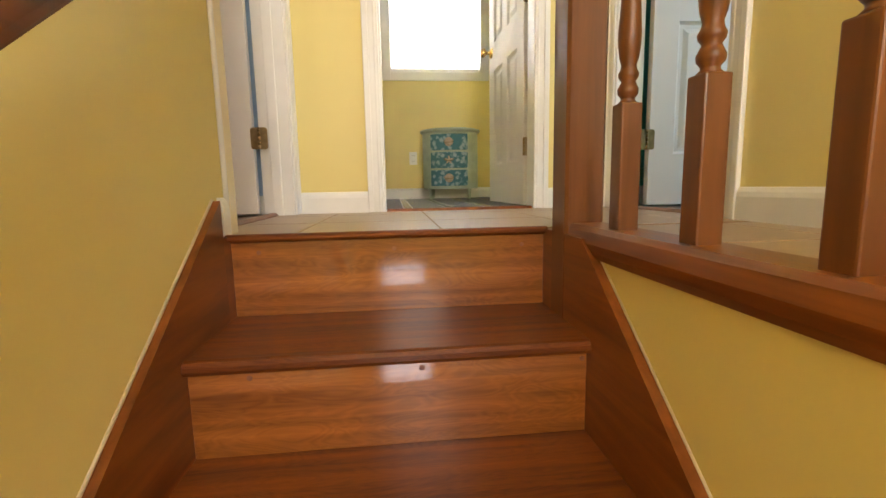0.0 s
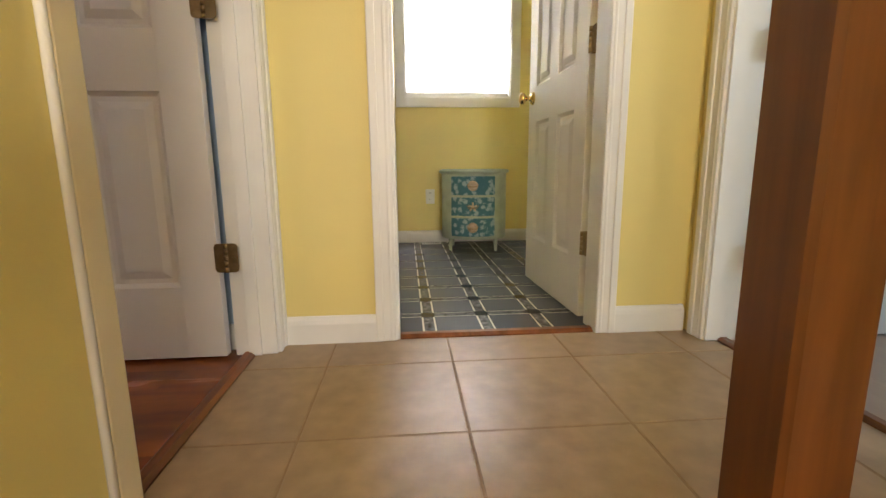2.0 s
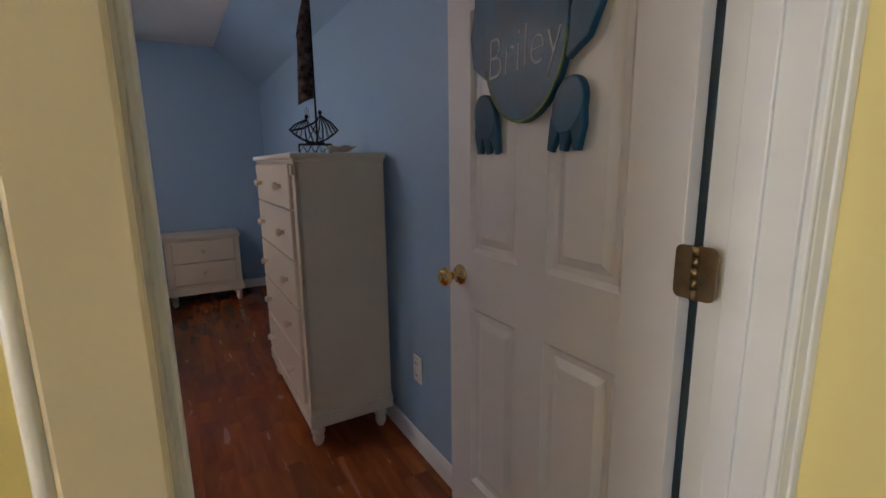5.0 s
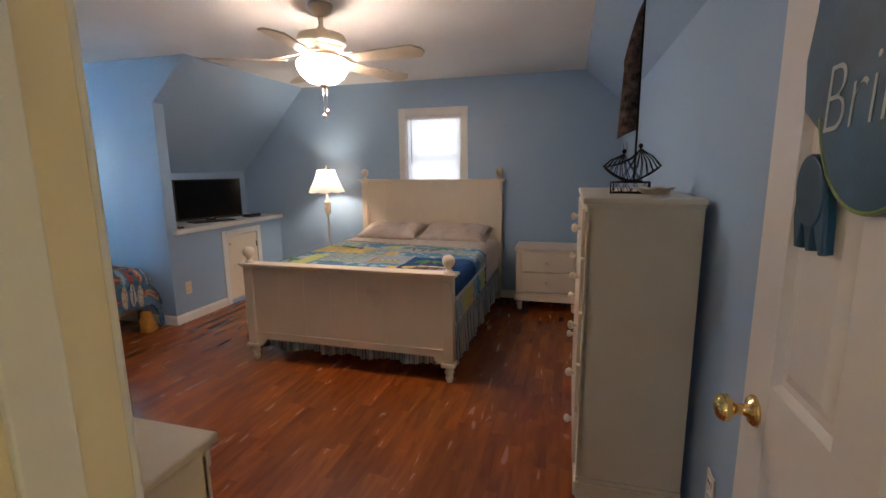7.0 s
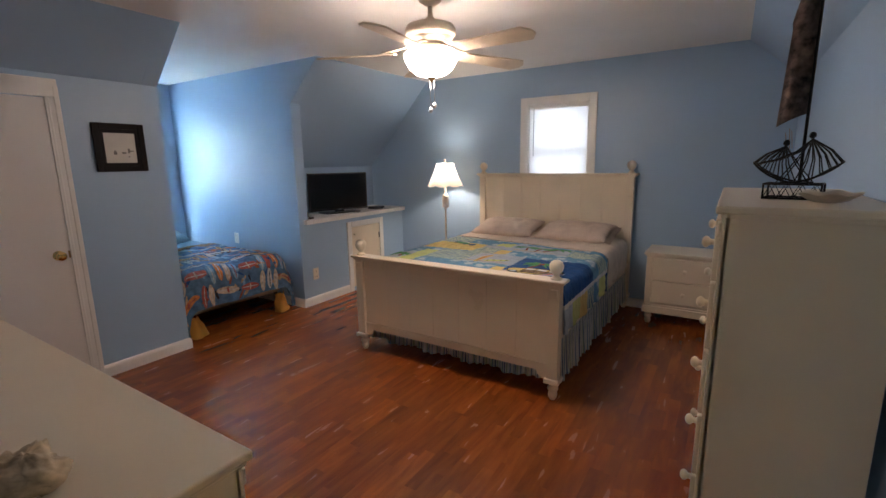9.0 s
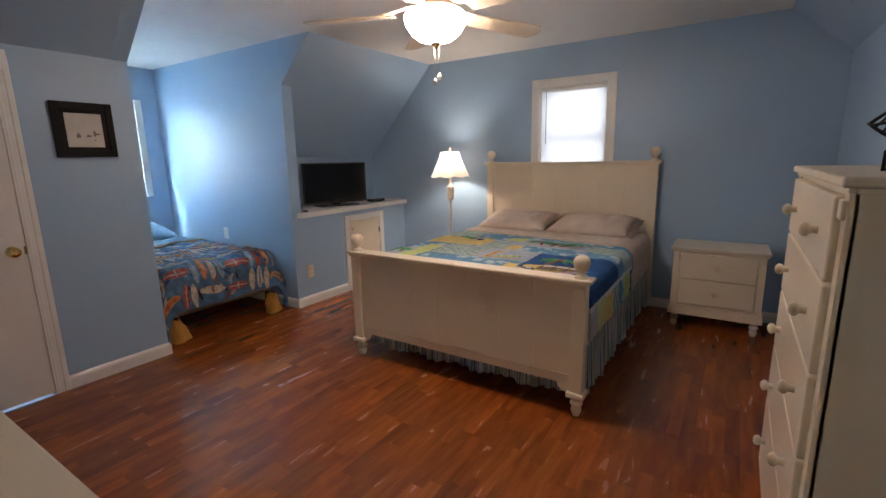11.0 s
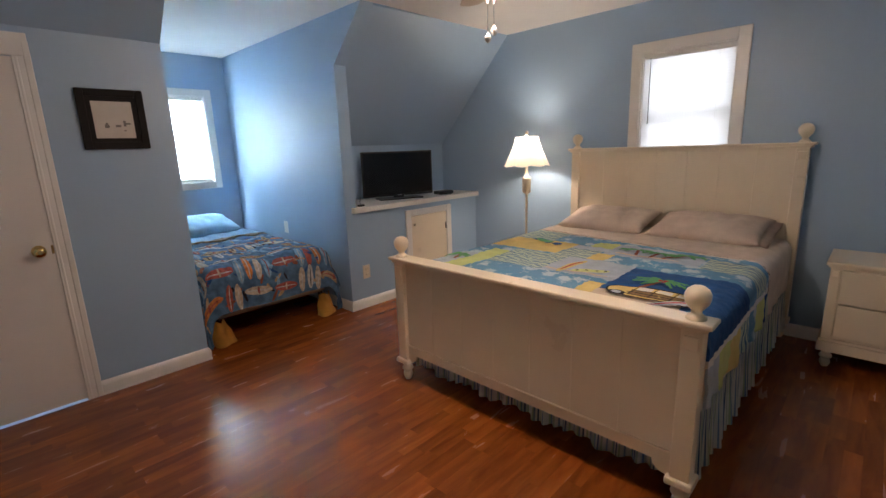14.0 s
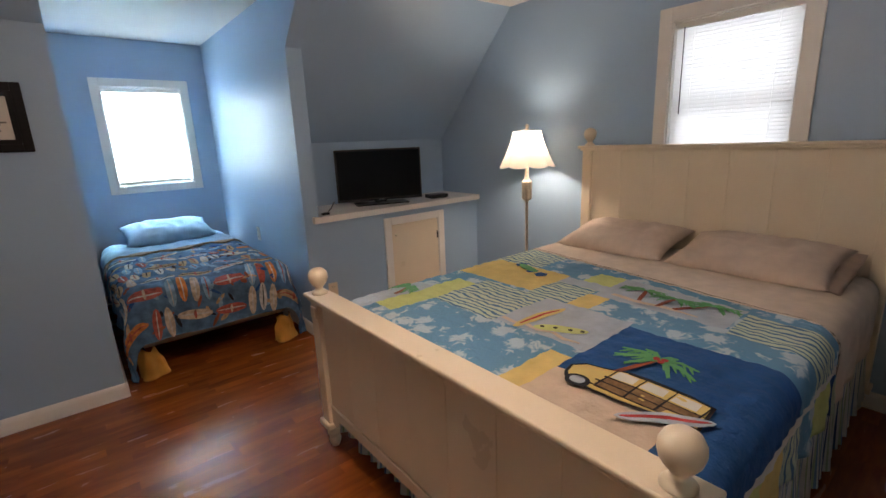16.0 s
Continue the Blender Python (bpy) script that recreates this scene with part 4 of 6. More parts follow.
NAVY = cloth("navy_quilt_cotton", (0.018, 0.075, 0.22), vary=0.15)
SKYQ = cloth("pale_blue_quilt_cotton", (0.36, 0.42, 0.50))
YELQ = cloth("yellow_quilt_cotton", (0.62, 0.48, 0.18))
LIMEQ = cloth("lime_quilt_cotton", (0.50, 0.56, 0.22))
SANDQ = cloth("sand_quilt_cotton", (0.54, 0.44, 0.35))


def print_cloth(name, a, b, scale, kind):
    """Printed cotton: white blossoms on blue, or thin uneven stripes."""
    m = cloth(name, a)
    n, k = m.node_tree.nodes, m.node_tree.links
    bs = n["Principled BSDF"]
    co = n.new("ShaderNodeTexCoord")
    if kind == "flowers":
        t = n.new("ShaderNodeTexNoise")
        t.inputs["Scale"].default_value, t.inputs["Detail"].default_value, t.inputs["Distortion"].default_value = scale, 2.5, 1.2
        # round blossoms scattered among the sprigs
        cell = n.new("ShaderNodeTexVoronoi")
        cell.inputs["Scale"].default_value = scale * 0.42
        k.new(co.outputs["Object"], cell.inputs["Vector"])
        petal = n.new("ShaderNodeMath")
        petal.operation = "MULTIPLY_ADD"
        petal.inputs[1].default_value, petal.inputs[2].default_value = -0.75, 0.50
        k.new(cell.outputs["Distance"], petal.inputs[0])
        both = n.new("ShaderNodeMath")
        both.operation = "MULTIPLY_ADD"
        both.inputs[1].default_value = 0.85
        k.new(t.outputs["Fac"], both.inputs[0])
        k.new(petal.outputs[0], both.inputs[2])
        out = both.outputs[0]
        lo, hi = 0.57, 0.69
    else:
        t = n.new("ShaderNodeTexWave")
        t.inputs["Scale"].default_value, t.inputs["Distortion"].default_value, t.inputs["Detail"].default_value = scale, 5.0, 2.0
        t.bands_direction = "X" if kind == "stripes" else "Y"
        out = t.outputs["Fac"]
        lo, hi = 0.62, 0.8
    k.new(co.outputs["Object"], t.inputs["Vector"])
    mr = n.new("ShaderNodeMapRange")
    mr.inputs["From Min"].default_value, mr.inputs["From Max"].default_value = lo, hi
    k.new(out, mr.inputs["Value"])
    mix = n.new("ShaderNodeMix")
    mix.data_type = "RGBA"
    mix.inputs["A"].default_value, mix.inputs["B"].default_value = (*a, 1), (*b, 1)
    k.new(mr.outputs["Result"], mix.inputs["Factor"])
    k.new(mix.outputs["Result"], bs.inputs["Base Color"])
    return m


FLOWERQ = print_cloth("blue_flower_print", (0.11, 0.26, 0.42), (0.40, 0.50, 0.57), 24, "flowers")
STRIPEQ = print_cloth("blue_green_stripe_print", (0.45, 0.53, 0.42), (0.07, 0.16, 0.28), 11, "stripes")
WHITEQ = cloth("white_piping_cotton", (0.60, 0.60, 0.58))
QUILT = [SKYQ, NAVY, YELQ, LIMEQ, SANDQ, FLOWERQ, STRIPEQ, WHITEQ]
for puckered in QUILT[:7]:
    # hand-quilted puckers about two centimetres across
    for nd in puckered.node_tree.nodes:
        if nd.type == "BUMP":
            nd.inputs["Strength"].default_value, nd.inputs["Distance"].default_value = 1.0, 0.006
            nd.inputs["Height"].links[0].from_node.inputs["Scale"].default_value = 52.0

# patches of the quilt: u0, u1, v0, v1, kind
PATCHES = [(0.22, 0.64, 0.27, 0.84, 1), (0.0, 0.22, 0.27, 0.62, 4), (0.0, 0.22, 0.62, 0.84, 1), (0.0, 0.30, 0.18, 0.27, 2), (0.0, 0.36, -0.12, 0.18, 5), (0.30, 0.36, 0.18, 0.27, 5), (0.0, 0.34, -0.47, -0.12, 5),
           (0.36, 0.68, -0.12, 0.27, 0), (0.13, 0.60, -0.60, -0.47, 3), (0.34, 0.68, -0.47, -0.12, 6), (0.05, 0.44, -0.84, -0.60, 0), (0.70, 1.00, -0.70, -0.22, 2), (0.68, 0.90, -0.22, -0.02, 6),
           (0.66, 0.84, -0.02, 0.08, 2), (0.98, 1.18, -0.14, 0.0, 3), (1.00, 1.24, -0.43, -0.14, 5), (0.84, 1.18, 0.0, 0.50, 0), (0.80, 1.06, 0.52, 0.84, 6), (0.64, 0.84, 0.08, 0.84, 5),
           (0.90, 0.98, -0.22, 0.0, 0), (1.00, 1.30, -0.84, -0.43, 6), (0.60, 0.70, -0.84, -0.47, 5)]


def patch_at(u, v):
    if abs(v) > 0.84:
        if abs(v) < 0.875:
            return 7
        return (0, 3, 2, 6, 5, 3, 1, 6)[int(u / 0.165) % 8]
    for u0, u1, v0, v1, kind in PATCHES:
        if u0 <= u < u1 and v0 <= v < v1:
            return kind
    return 5


def thicken(bm, thick):
    """Gives an open sheet a second skin below it and closes the rim."""
    bm.normal_update()
    top = bm.faces[:]
    rim = [e for e in bm.edges if e.is_boundary]
    twin = {v: bm.verts.new(v.co - v.normal * thick) for v in bm.verts[:]}
    for f in top:
        g = bm.faces.new([twin[v] for v in reversed(f.verts)])
        g.material_index, g.smooth = f.material_index, f.smooth
    for e in rim:
        f = e.link_faces[0]
        a, b = e.verts
        side = bm.faces.new((b, a, twin[a], twin[b]))
        side.material_index = f.material_index
    return bm


def sheet_mesh(where, us, vs, pick, thick):
    bm = bmesh.new()
    grid = [[bm.verts.new(where(u, v)) for v in vs] for u in us]
    for i in range(len(us) - 1):
        for j in range(len(vs) - 1):
            f = bm.faces.new((grid[i][j], grid[i][j + 1], grid[i + 1][j + 1], grid[i + 1][j]))
            f.material_index, f.smooth = pick((us[i] + us[i + 1]) / 2, (vs[j] + vs[j + 1]) / 2), True
    bm.normal_update()
    middle = bm.faces[:][len(bm.faces) // 2]
    if middle.normal.z < 0:
        bmesh.ops.reverse_faces(bm, faces=bm.faces[:])
    return thicken(bm, thick)


def quilted(u, v):
    """The quilt's own stitched relief."""
    return 0.0046 * abs(math.sin(u * 48 + 2 * math.sin(v * 9)) * math.sin(v * 48 + 2 * math.sin(u * 8))) + 0.0016 * noise.noise(Vector((u * 30, v * 30, 1.7)))


US, VS = list(np.linspace(0, 1.30, 105)), list(np.linspace(-1.02, 1.02, 150))
quilt = thing("quilt", pose(0, 0, 0), "patchwork beach quilt with truck and palms on the bed", "quilt")
part("patchwork", sheet_mesh(lambda u, v: on_quilt(u, v, quilted(u, v)), US, VS, patch_at, 0.010), QUILT, quilt)
part("binding", tube(bmesh.new(), [on_quilt(1.30, v, 0.002) for v in np.linspace(-1.02, 1.02, 60)], 0.005, 6), GAP, quilt, "dark binding")


def applique(name, outline, mat, parent, where, lift=0.006, label=""):
    """A flat cut-out of cloth sewn on: a filled outline in the sheet's own (u, v)."""
    bm = bmesh.new()
    vs = [bm.verts.new((u, v, 0)) for u, v in outline]
    f = bm.faces.new(vs)
    bmesh.ops.triangulate(bm, faces=[f])
    bmesh.ops.subdivide_edges(bm, edges=bm.edges[:], cuts=2, use_grid_fill=True)
    for v in bm.verts:
        v.co = where(v.co.x, v.co.y, lift * 0.5 + 0.0052 if where is on_quilt else lift)
    bmesh.ops.recalc_face_normals(bm, faces=bm.faces[:])
    return part(name, thicken(bm, 0.0014), mat, parent, label)


def ellipse(u, v, a, b, turn=0.0, n=16):
    c, s = math.cos(turn), math.sin(turn)
    return [(u + a * math.cos(t) * c - b * math.sin(t) * s, v + a * math.cos(t) * s + b * math.sin(t) * c) for t in (2 * math.pi * i / n for i in range(n))]


INK = cloth("black_embroidery", (0.02, 0.02, 0.025))
LEAFQ = cloth("green_embroidery", (0.10, 0.30, 0.13))
BARK = cloth("brown_embroidery", (0.24, 0.075, 0.045))
TRUCK = cloth("yellow_truck_cloth", (0.58, 0.45, 0.17))
REDQ = cloth("red_embroidery", (0.40, 0.05, 0.05))


def stroke(pts, w):
    """Outline of a band of width w along a line."""
    a = [Vector((*p, 0)) for p in pts]
    left, right = [], []
    for i, p in enumerate(a):
        d = (a[min(i + 1, len(a) - 1)] - a[max(i - 1, 0)]).normalized()
        k = w if i < len(a) - 1 else w * 0.4
        n = Vector((-d.y, d.x, 0)) * k / 2
        left.append(tuple((p + n)[:2]))
        right.append(tuple((p - n)[:2]))
    return left + right[::-1]


def palm(u, v, reach, foot):
    applique("palm_trunk", stroke([foot, ((u + foot[0]) / 2 + 0.01, (v + foot[1]) / 2), (u, v)], 0.017), BARK, quilt, on_quilt)
    for a in (-2.6, -2.0, -1.2, -0.5, 0.3, 1.0, 1.9, 2.6):
        tip = (u + reach * (0.55 * math.cos(a)) - 0.02, v + reach * math.sin(a))
        mid = ((u + tip[0]) / 2 + reach * 0.14, (v + tip[1]) / 2)
        applique("palm_leaf", stroke([(u, v), mid, tip], 0.017), LEAFQ, quilt, on_quilt, 0.0075)
        for f in (0.35, 0.55, 0.75):
            q = (mid[0] + (tip[0] - mid[0]) * (2 * f - 1), mid[1] + (tip[1] - mid[1]) * (2 * f - 1)) if f > 0.5 else (u + (mid[0] - u) * 2 * f, v + (mid[1] - v) * 2 * f)
            applique("palm_leaf", stroke([q, (q[0] - 0.016, q[1] + 0.012 * math.sin(a)), (q[0] - 0.034, q[1] + 0.026 * math.sin(a))], 0.008), LEAFQ, quilt, on_quilt, 0.0070)


palm(0.45, 0.46, 0.125, (0.29, 0.40))
palm(1.04, 0.13, 0.105, (0.89, 0.17))
palm(1.00, 0.27, 0.090, (0.87, 0.25))
palm(1.03, 0.40, 0.110, (0.88, 0.31))
applique("stitched_sand", stroke([(0.885, 0.06), (0.872, 0.16), (0.880, 0.27), (0.868, 0.40)], 0.020), SANDQ, quilt, on_quilt, 0.005)
palm(0.34, -0.66, 0.09, (0.24, -0.62))
TRUCK_SHAPE = [(0.21, 0.315), (0.25, 0.305), (0.285, 0.33), (0.305, 0.40), (0.320, 0.45), (0.320, 0.60), (0.31, 0.655), (0.20, 0.665), (0.185, 0.48), (0.18, 0.39), (0.19, 0.33)]
applique("truck_outline", [(0.25 + (u - 0.25) * 1.13, 0.49 + (v - 0.49) * 1.05) for u, v in TRUCK_SHAPE], INK, quilt, on_quilt, 0.0058, "black stitched outline")
applique("truck_body", TRUCK_SHAPE, TRUCK, quilt, on_quilt, 0.0074)
for u, v in ((0.452, 0.452), (0.440, 0.470), (0.458, 0.474)):
    applique("coconut", ellipse(u, v, 0.010, 0.010, 0, 10), REDQ, quilt, on_quilt, 0.010)
WOODY = cloth("brown_truck_panel", (0.20, 0.13, 0.07), vary=0.3, scale=60)
applique("truck_panel", [(0.196, 0.405), (0.258, 0.405), (0.256, 0.655), (0.204, 0.655)], WOODY, quilt, on_quilt, 0.0088)
for v in (0.415, 0.495, 0.575):
    applique("truck_window", [(0.268, v), (0.308, v + 0.004), (0.308, v + 0.060), (0.268, v + 0.062)], WHITEQ, quilt, on_quilt, 0.0095)
for a, b in (((0.260, 0.40), (0.255, 0.66)), ((0.200, 0.38), (0.198, 0.65)), ((0.316, 0.44), (0.318, 0.62)), ((0.23, 0.39), (0.226, 0.66))):
    applique("truck_seam", stroke([a, b], 0.005), INK, quilt, on_quilt, 0.0105)
for v in (0.405, 0.487, 0.567, 0.650):
    applique("truck_seam", stroke([(0.20, v), (0.314, v + 0.006)], 0.006), INK, quilt, on_quilt, 0.0105)
for v in (0.362, 0.628):
    applique("truck_tyre", ellipse(0.185, v, 0.034, 0.034), INK, quilt, on_quilt, 0.012)
    applique("truck_rim", ellipse(0.185, v, 0.021, 0.021), SKYQ, quilt, on_quilt, 0.0145)
applique("surfboard", ellipse(0.180, 0.600, 0.024, 0.110, -0.62), SKYQ, quilt, on_quilt, 0.013)
applique("surfboard_stripe", ellipse(0.180, 0.600, 0.007, 0.100, -0.62), REDQ, quilt, on_quilt, 0.015)
applique("surfboard", ellipse(0.48, 0.00, 0.135, 0.024, 0.12), TRUCK, quilt, on_quilt)
applique("surfboard_stripe", ellipse(0.48, 0.00, 0.105, 0.006, 0.12), REDQ, quilt, on_quilt, 0.008)
applique("surfboard", ellipse(0.44, 0.12, 0.030, 0.095, -0.55), LIMEQ, quilt, on_quilt)
for d in (-0.055, -0.015, 0.030, 0.065):
    applique("board_spot", ellipse(0.44 - d * -0.55, 0.12 + d, 0.008, 0.008, 0, 8), INK, quilt, on_quilt, 0.010)
for u, v in ((0.98, -0.52), (0.92, -0.40), (0.90, -0.33)):
    applique("starfish", ellipse(u, v, 0.035, 0.030, 0.5, 5), NAVY, quilt, on_quilt)
applique("surfboard", ellipse(0.95, -0.45, 0.025, 0.09, 0.4), LEAFQ, quilt, on_quilt, 0.008)
for k in range(3):
    applique("stitched_sand", stroke([(0.385 + 0.006 * k, -0.10 + 0.11 * k), (0.378, -0.04 + 0.11 * k), (0.392, 0.01 + 0.11 * k)], 0.016), SANDQ, quilt, on_quilt, 0.005)

# folded-back sheet over the quilt's head end
bm = sheet_mesh(lambda u, v: on_quilt(u, v, 0.006) if u < 1.75 else on_quilt(u, v), list(np.linspace(1.285, 1.86, 30)), list(np.linspace(-1.0, 1.0, 100)), lambda u, v: 0, 0.006)
solid("bed_sheet", bm, SHEET, "beige cotton top sheet hanging over the double bed", "sheet")


def pillow(name, m, w, d, h, mat, label, ends=True):
    """A stuffed pillow: a pinched lens of cloth with creases."""
    bm = bmesh.new()
    nu, nv = 34, 24
    for side in (1, -1):
        g = []
        for i in range(nu + 1):
            row = []
            for j in range(nv + 1):
                a, b = i / nu * 2 - 1, j / nv * 2 - 1
                puff = max(0.0, (1 - abs(a) ** 3.2)) ** 0.5 * max(0.0, (1 - abs(b) ** 2.6)) ** 0.55
                x = w / 2 * a * (1 - 0.06 * (1 - b * b) * abs(a) ** 3 + 0.03 * b * b)
                y = d / 2 * b * (1 - 0.05 * (1 - a * a) * abs(b) ** 3)
                z = side * h / 2 * puff * (0.8 if side < 0 else 1.0)
                z += side * puff * (0.010 * noise.noise(Vector((x * 7, y * 9, side))) + 0.019 * math.sin(x * 26 + 14 * y + 7 * noise.noise(Vector((x * 5, y * 5, 4)))) * noise.noise(Vector((x * 4, y * 4, 9))))
                row.append(bm.verts.new((x, y, z)))
            g.append(row)
        for i in range(nu):
            for j in range(nv):
                bm.faces.new((g[i][j], g[i + 1][j], g[i + 1][j + 1], g[i][j + 1])).smooth = True
    bmesh.ops.remove_doubles(bm, verts=bm.verts[:], dist=0.0006)
    bmesh.ops.recalc_face_normals(bm, faces=bm.faces[:])
    p = thing(name, m, label, "pillow", "pillows")
    part("cushion", bm, mat, p)
    if ends:
        bm = bmesh.new()
        us = [(i / 40 * 2 - 1) for i in range(41)]
        prev = None
        for b in us:
            y = d / 2 * b
            col = [bm.verts.new((w / 2 * 0.95 + t * 0.060, y * (0.90 + 0.06 * t), 0.006 * math.sin(b * 7) * t - 0.012 * t)) for t in (0, 0.35, 0.7, 1.0)]
            if prev:
                for i in range(3):
                    bm.faces.new((prev[i], prev[i + 1], col[i + 1], col[i])).smooth = True
            prev = col
        bmesh.ops.solidify(bm, geom=bm.faces[:], thickness=0.003)
        part("hem", bm, mat, p)
    return p


PILLOW = cloth("beige_pillow_cotton", (0.56, 0.46, 0.39))
pillow("pillow", pose(-4.325, 0.045, 0.735, 13, 0, 90), 0.63, 0.42, 0.145, PILLOW, "beige cotton pillow against the headboard", False)
pillow("pillow", pose(-4.315, 0.725, 0.735, 13, 0, 88), 0.65, 0.42, 0.15, PILLOW, "beige cotton pillow with a loose hem against the headboard")

# striped bed skirt
SK = [cloth("skirt_white", (0.62, 0.63, 0.60)), cloth("skirt_blue", (0.16, 0.26, 0.40)), cloth("skirt_sage", (0.34, 0.42, 0.28)), cloth("skirt_navy", (0.05, 0.10, 0.19))]
skirt = thing("bed_skirt", pose(0, 0, 0), "gathered striped blue and green bed skirt", "bed skirt")
SKIRT_SIDES = (("side_panel", (-4.5, 1.150), (-2.632, 1.150)), ("corner_panel", (-2.632, 1.150), (-2.606, 1.09)), ("foot_panel", (-2.606, 1.09), (-2.606, -0.30)),
               ("corner_panel", (-2.606, -0.30), (-2.632, -0.360)), ("side_panel", (-2.632, -0.360), (-4.5, -0.360)))
cum = 0
for name, a, b in SKIRT_SIDES:
    a, b = Vector((*a, 0)), Vector((*b, 0))
    n = max(1, int((b - a).length / 0.006))
    d = (b - a).normalized()
    nrm = Vector((d.y, -d.x, 0))
    bm, prev = bmesh.new(), None
    for i in range(n + 1):
        s = (cum + i) * 0.006
        amp = math.sin(s * 95 + 2.2 * math.sin(s * 13)) + 0.5 * math.sin(s * 41)
        col = [bm.verts.new(a + (b - a) * i / n - nrm * (0.002 + amp * 0.013 * t + 0.010 * t) + Vector((0, 0, 0.36 - 0.264 * t - 0.012 * math.sin(s * 21) * t))) for t in (0, 0.25, 0.5, 0.75, 1.0)]
        if prev:
            for j in range(4):
                f = bm.faces.new((prev[j], prev[j + 1], col[j + 1], col[j]))
                f.smooth = True
                f.material_index = (0, 0, 1, 0, 0, 2, 0, 3, 0, 1, 2, 0)[(cum + i) % 12]
        prev = col
    cum += n
    bmesh.ops.solidify(bm, geom=bm.faces[:], thickness=0.0015)
    part(name, bm, SK, skirt)

# ---- alcove bed ----
cot = thing("single_bed", pose(0, 0, 0), "low single bed frame in the window alcove", "bed")
RAW = wood("raw_bed_rail", (0.22, 0.13, 0.08), (0.36, 0.24, 0.15), 0.6, "x", 10, 3, 0.1)
part("foot_rail", box(bmesh.new(), -2.86, -2.02, -1.735, -1.705, 0.185, 0.235, 0.004), RAW, cot)
for x in (-2.87, -2.01):
    part("side_rail", box(bmesh.new(), x - 0.012, x + 0.012, -3.52, -1.71, 0.19, 0.25, 0.003), RAW, cot)
    for y in (-1.76, -3.48):
        part("leg", lathe(bmesh.new(), [(0.02, 0.0), (0.022, 0.02), (0.018, 0.19)], 12, (x, y, 0)), GAP, cot)
bm = bmesh.new()
soft_slab(bm, -2.92, -1.965, -3.53, -1.705, 0.235, 0.530, 0.07)
LBLUE = cloth("blue_sheet_cotton", (0.21, 0.36, 0.49), vary=0.12)
solid("mattress", bm, LBLUE, "single mattress with soft blue sheet in the alcove", "mattress")


def on_duvet(u, v, lift=0.0):
    """Point on the alcove bed's cover: u from the foot's top edge up the bed (below zero it hangs), v across from the middle."""
    y, z = drape(u, v, 1.2, 1.00, 0.552, 0.085, 0.10, 0)
    n = cloth_noise((u, v, 2.1), 3.4)
    s = math.copysign(1, v)
    k = min(1.0, max(0.0, (abs(v) - 0.43) / 0.1))
    yy = -1.760 - u
    out = 0.0
    if u < 0:
        d = -u
        r = 0.11
        if d < r * math.pi / 2:
            yy, dz = -1.760 + r * math.sin(d / r), r * (1 - math.cos(d / r))
        else:
            yy, dz = -1.760 + r + 0.10 * (d - r * math.pi / 2), r + d - r * math.pi / 2
        z -= dz * (1 + 0.12 * k)
        out = 0.014 * math.sin(v * 17 + 0.6) * min(1, d * 4)
    hang = 0.012 * math.sin(u * 19) * k
    return Vector((-2.450 + y * (1 - 0.02 * max(0, -u)) + s * k * (n + lift + hang), yy + (n + lift if u < -0.08 else 0) + out, max(0.012 + 0.01 * abs(math.sin(9 * u + 7 * v)), z + (1 - k) * (n + lift if u >= -0.08 else 0))))


DUV = cloth("denim_blue_duvet_cotton", (0.075, 0.15, 0.25), vary=0.35, scale=22)
LINING = cloth("amber_lining_cotton", (0.42, 0.20, 0.04))
duvet = thing("duvet", pose(0, 0, 0), "blue surfboard print comforter hanging over the alcove bed", "comforter")
part("cover", sheet_mesh(on_duvet, list(np.linspace(-0.375, 1.02, 110)), list(np.linspace(-0.80, 0.70, 100)), lambda u, v: 0, 0.012), [DUV], duvet)
BOARDS = [cloth("board_white", (0.48, 0.47, 0.45), vary=0.35, scale=40), cloth("board_tan", (0.40, 0.27, 0.16), vary=0.35, scale=40), cloth("board_orange", (0.52, 0.19, 0.06), vary=0.35, scale=40), cloth("board_red", (0.34, 0.09, 0.07), vary=0.35, scale=40), cloth("board_cream", (0.48, 0.40, 0.31), vary=0.35, scale=40), cloth("board_blue", (0.20, 0.34, 0.48), vary=0.35, scale=40)]
rng = random.Random(7)
spots = []
for row, u in enumerate((-0.27, -0.09, 0.10, 0.28, 0.46, 0.64, 0.82)):
    v = -0.58 + 0.04 * (row % 2)
    while v < 0.56:
        flat = rng.random() < (0.45 if row % 2 == 0 else 0.12)
        a, b = (0.031, 0.098) if flat else (0.096, 0.025)
        step = 0.102 if flat else 0.032
        c = rng.choice(BOARDS)
        uu, vv, t = u + rng.uniform(-0.02, 0.02), v + step, rng.uniform(-0.12, 0.12)
        applique("printed_board", ellipse(uu, vv, a, b, t, 14), c, duvet, on_duvet, 0.005)
        line = INK if c in BOARDS[:2] else BOARDS[0]
        applique("printed_stripe", ellipse(uu, vv, a * (0.16 if flat else 0.9), b * (0.92 if flat else 0.14), t, 10), line if rng.random() < 0.6 else BOARDS[3], duvet, on_duvet, 0.0075)
        if flat:
            applique("printed_cross", ellipse(uu, vv, a * 0.85, b * 0.08, t, 8), BOARDS[3] if c not in BOARDS[3:4] else BOARDS[4], duvet, on_duvet, 0.009)
        v += step * 2 + rng.uniform(0.0, 0.008)
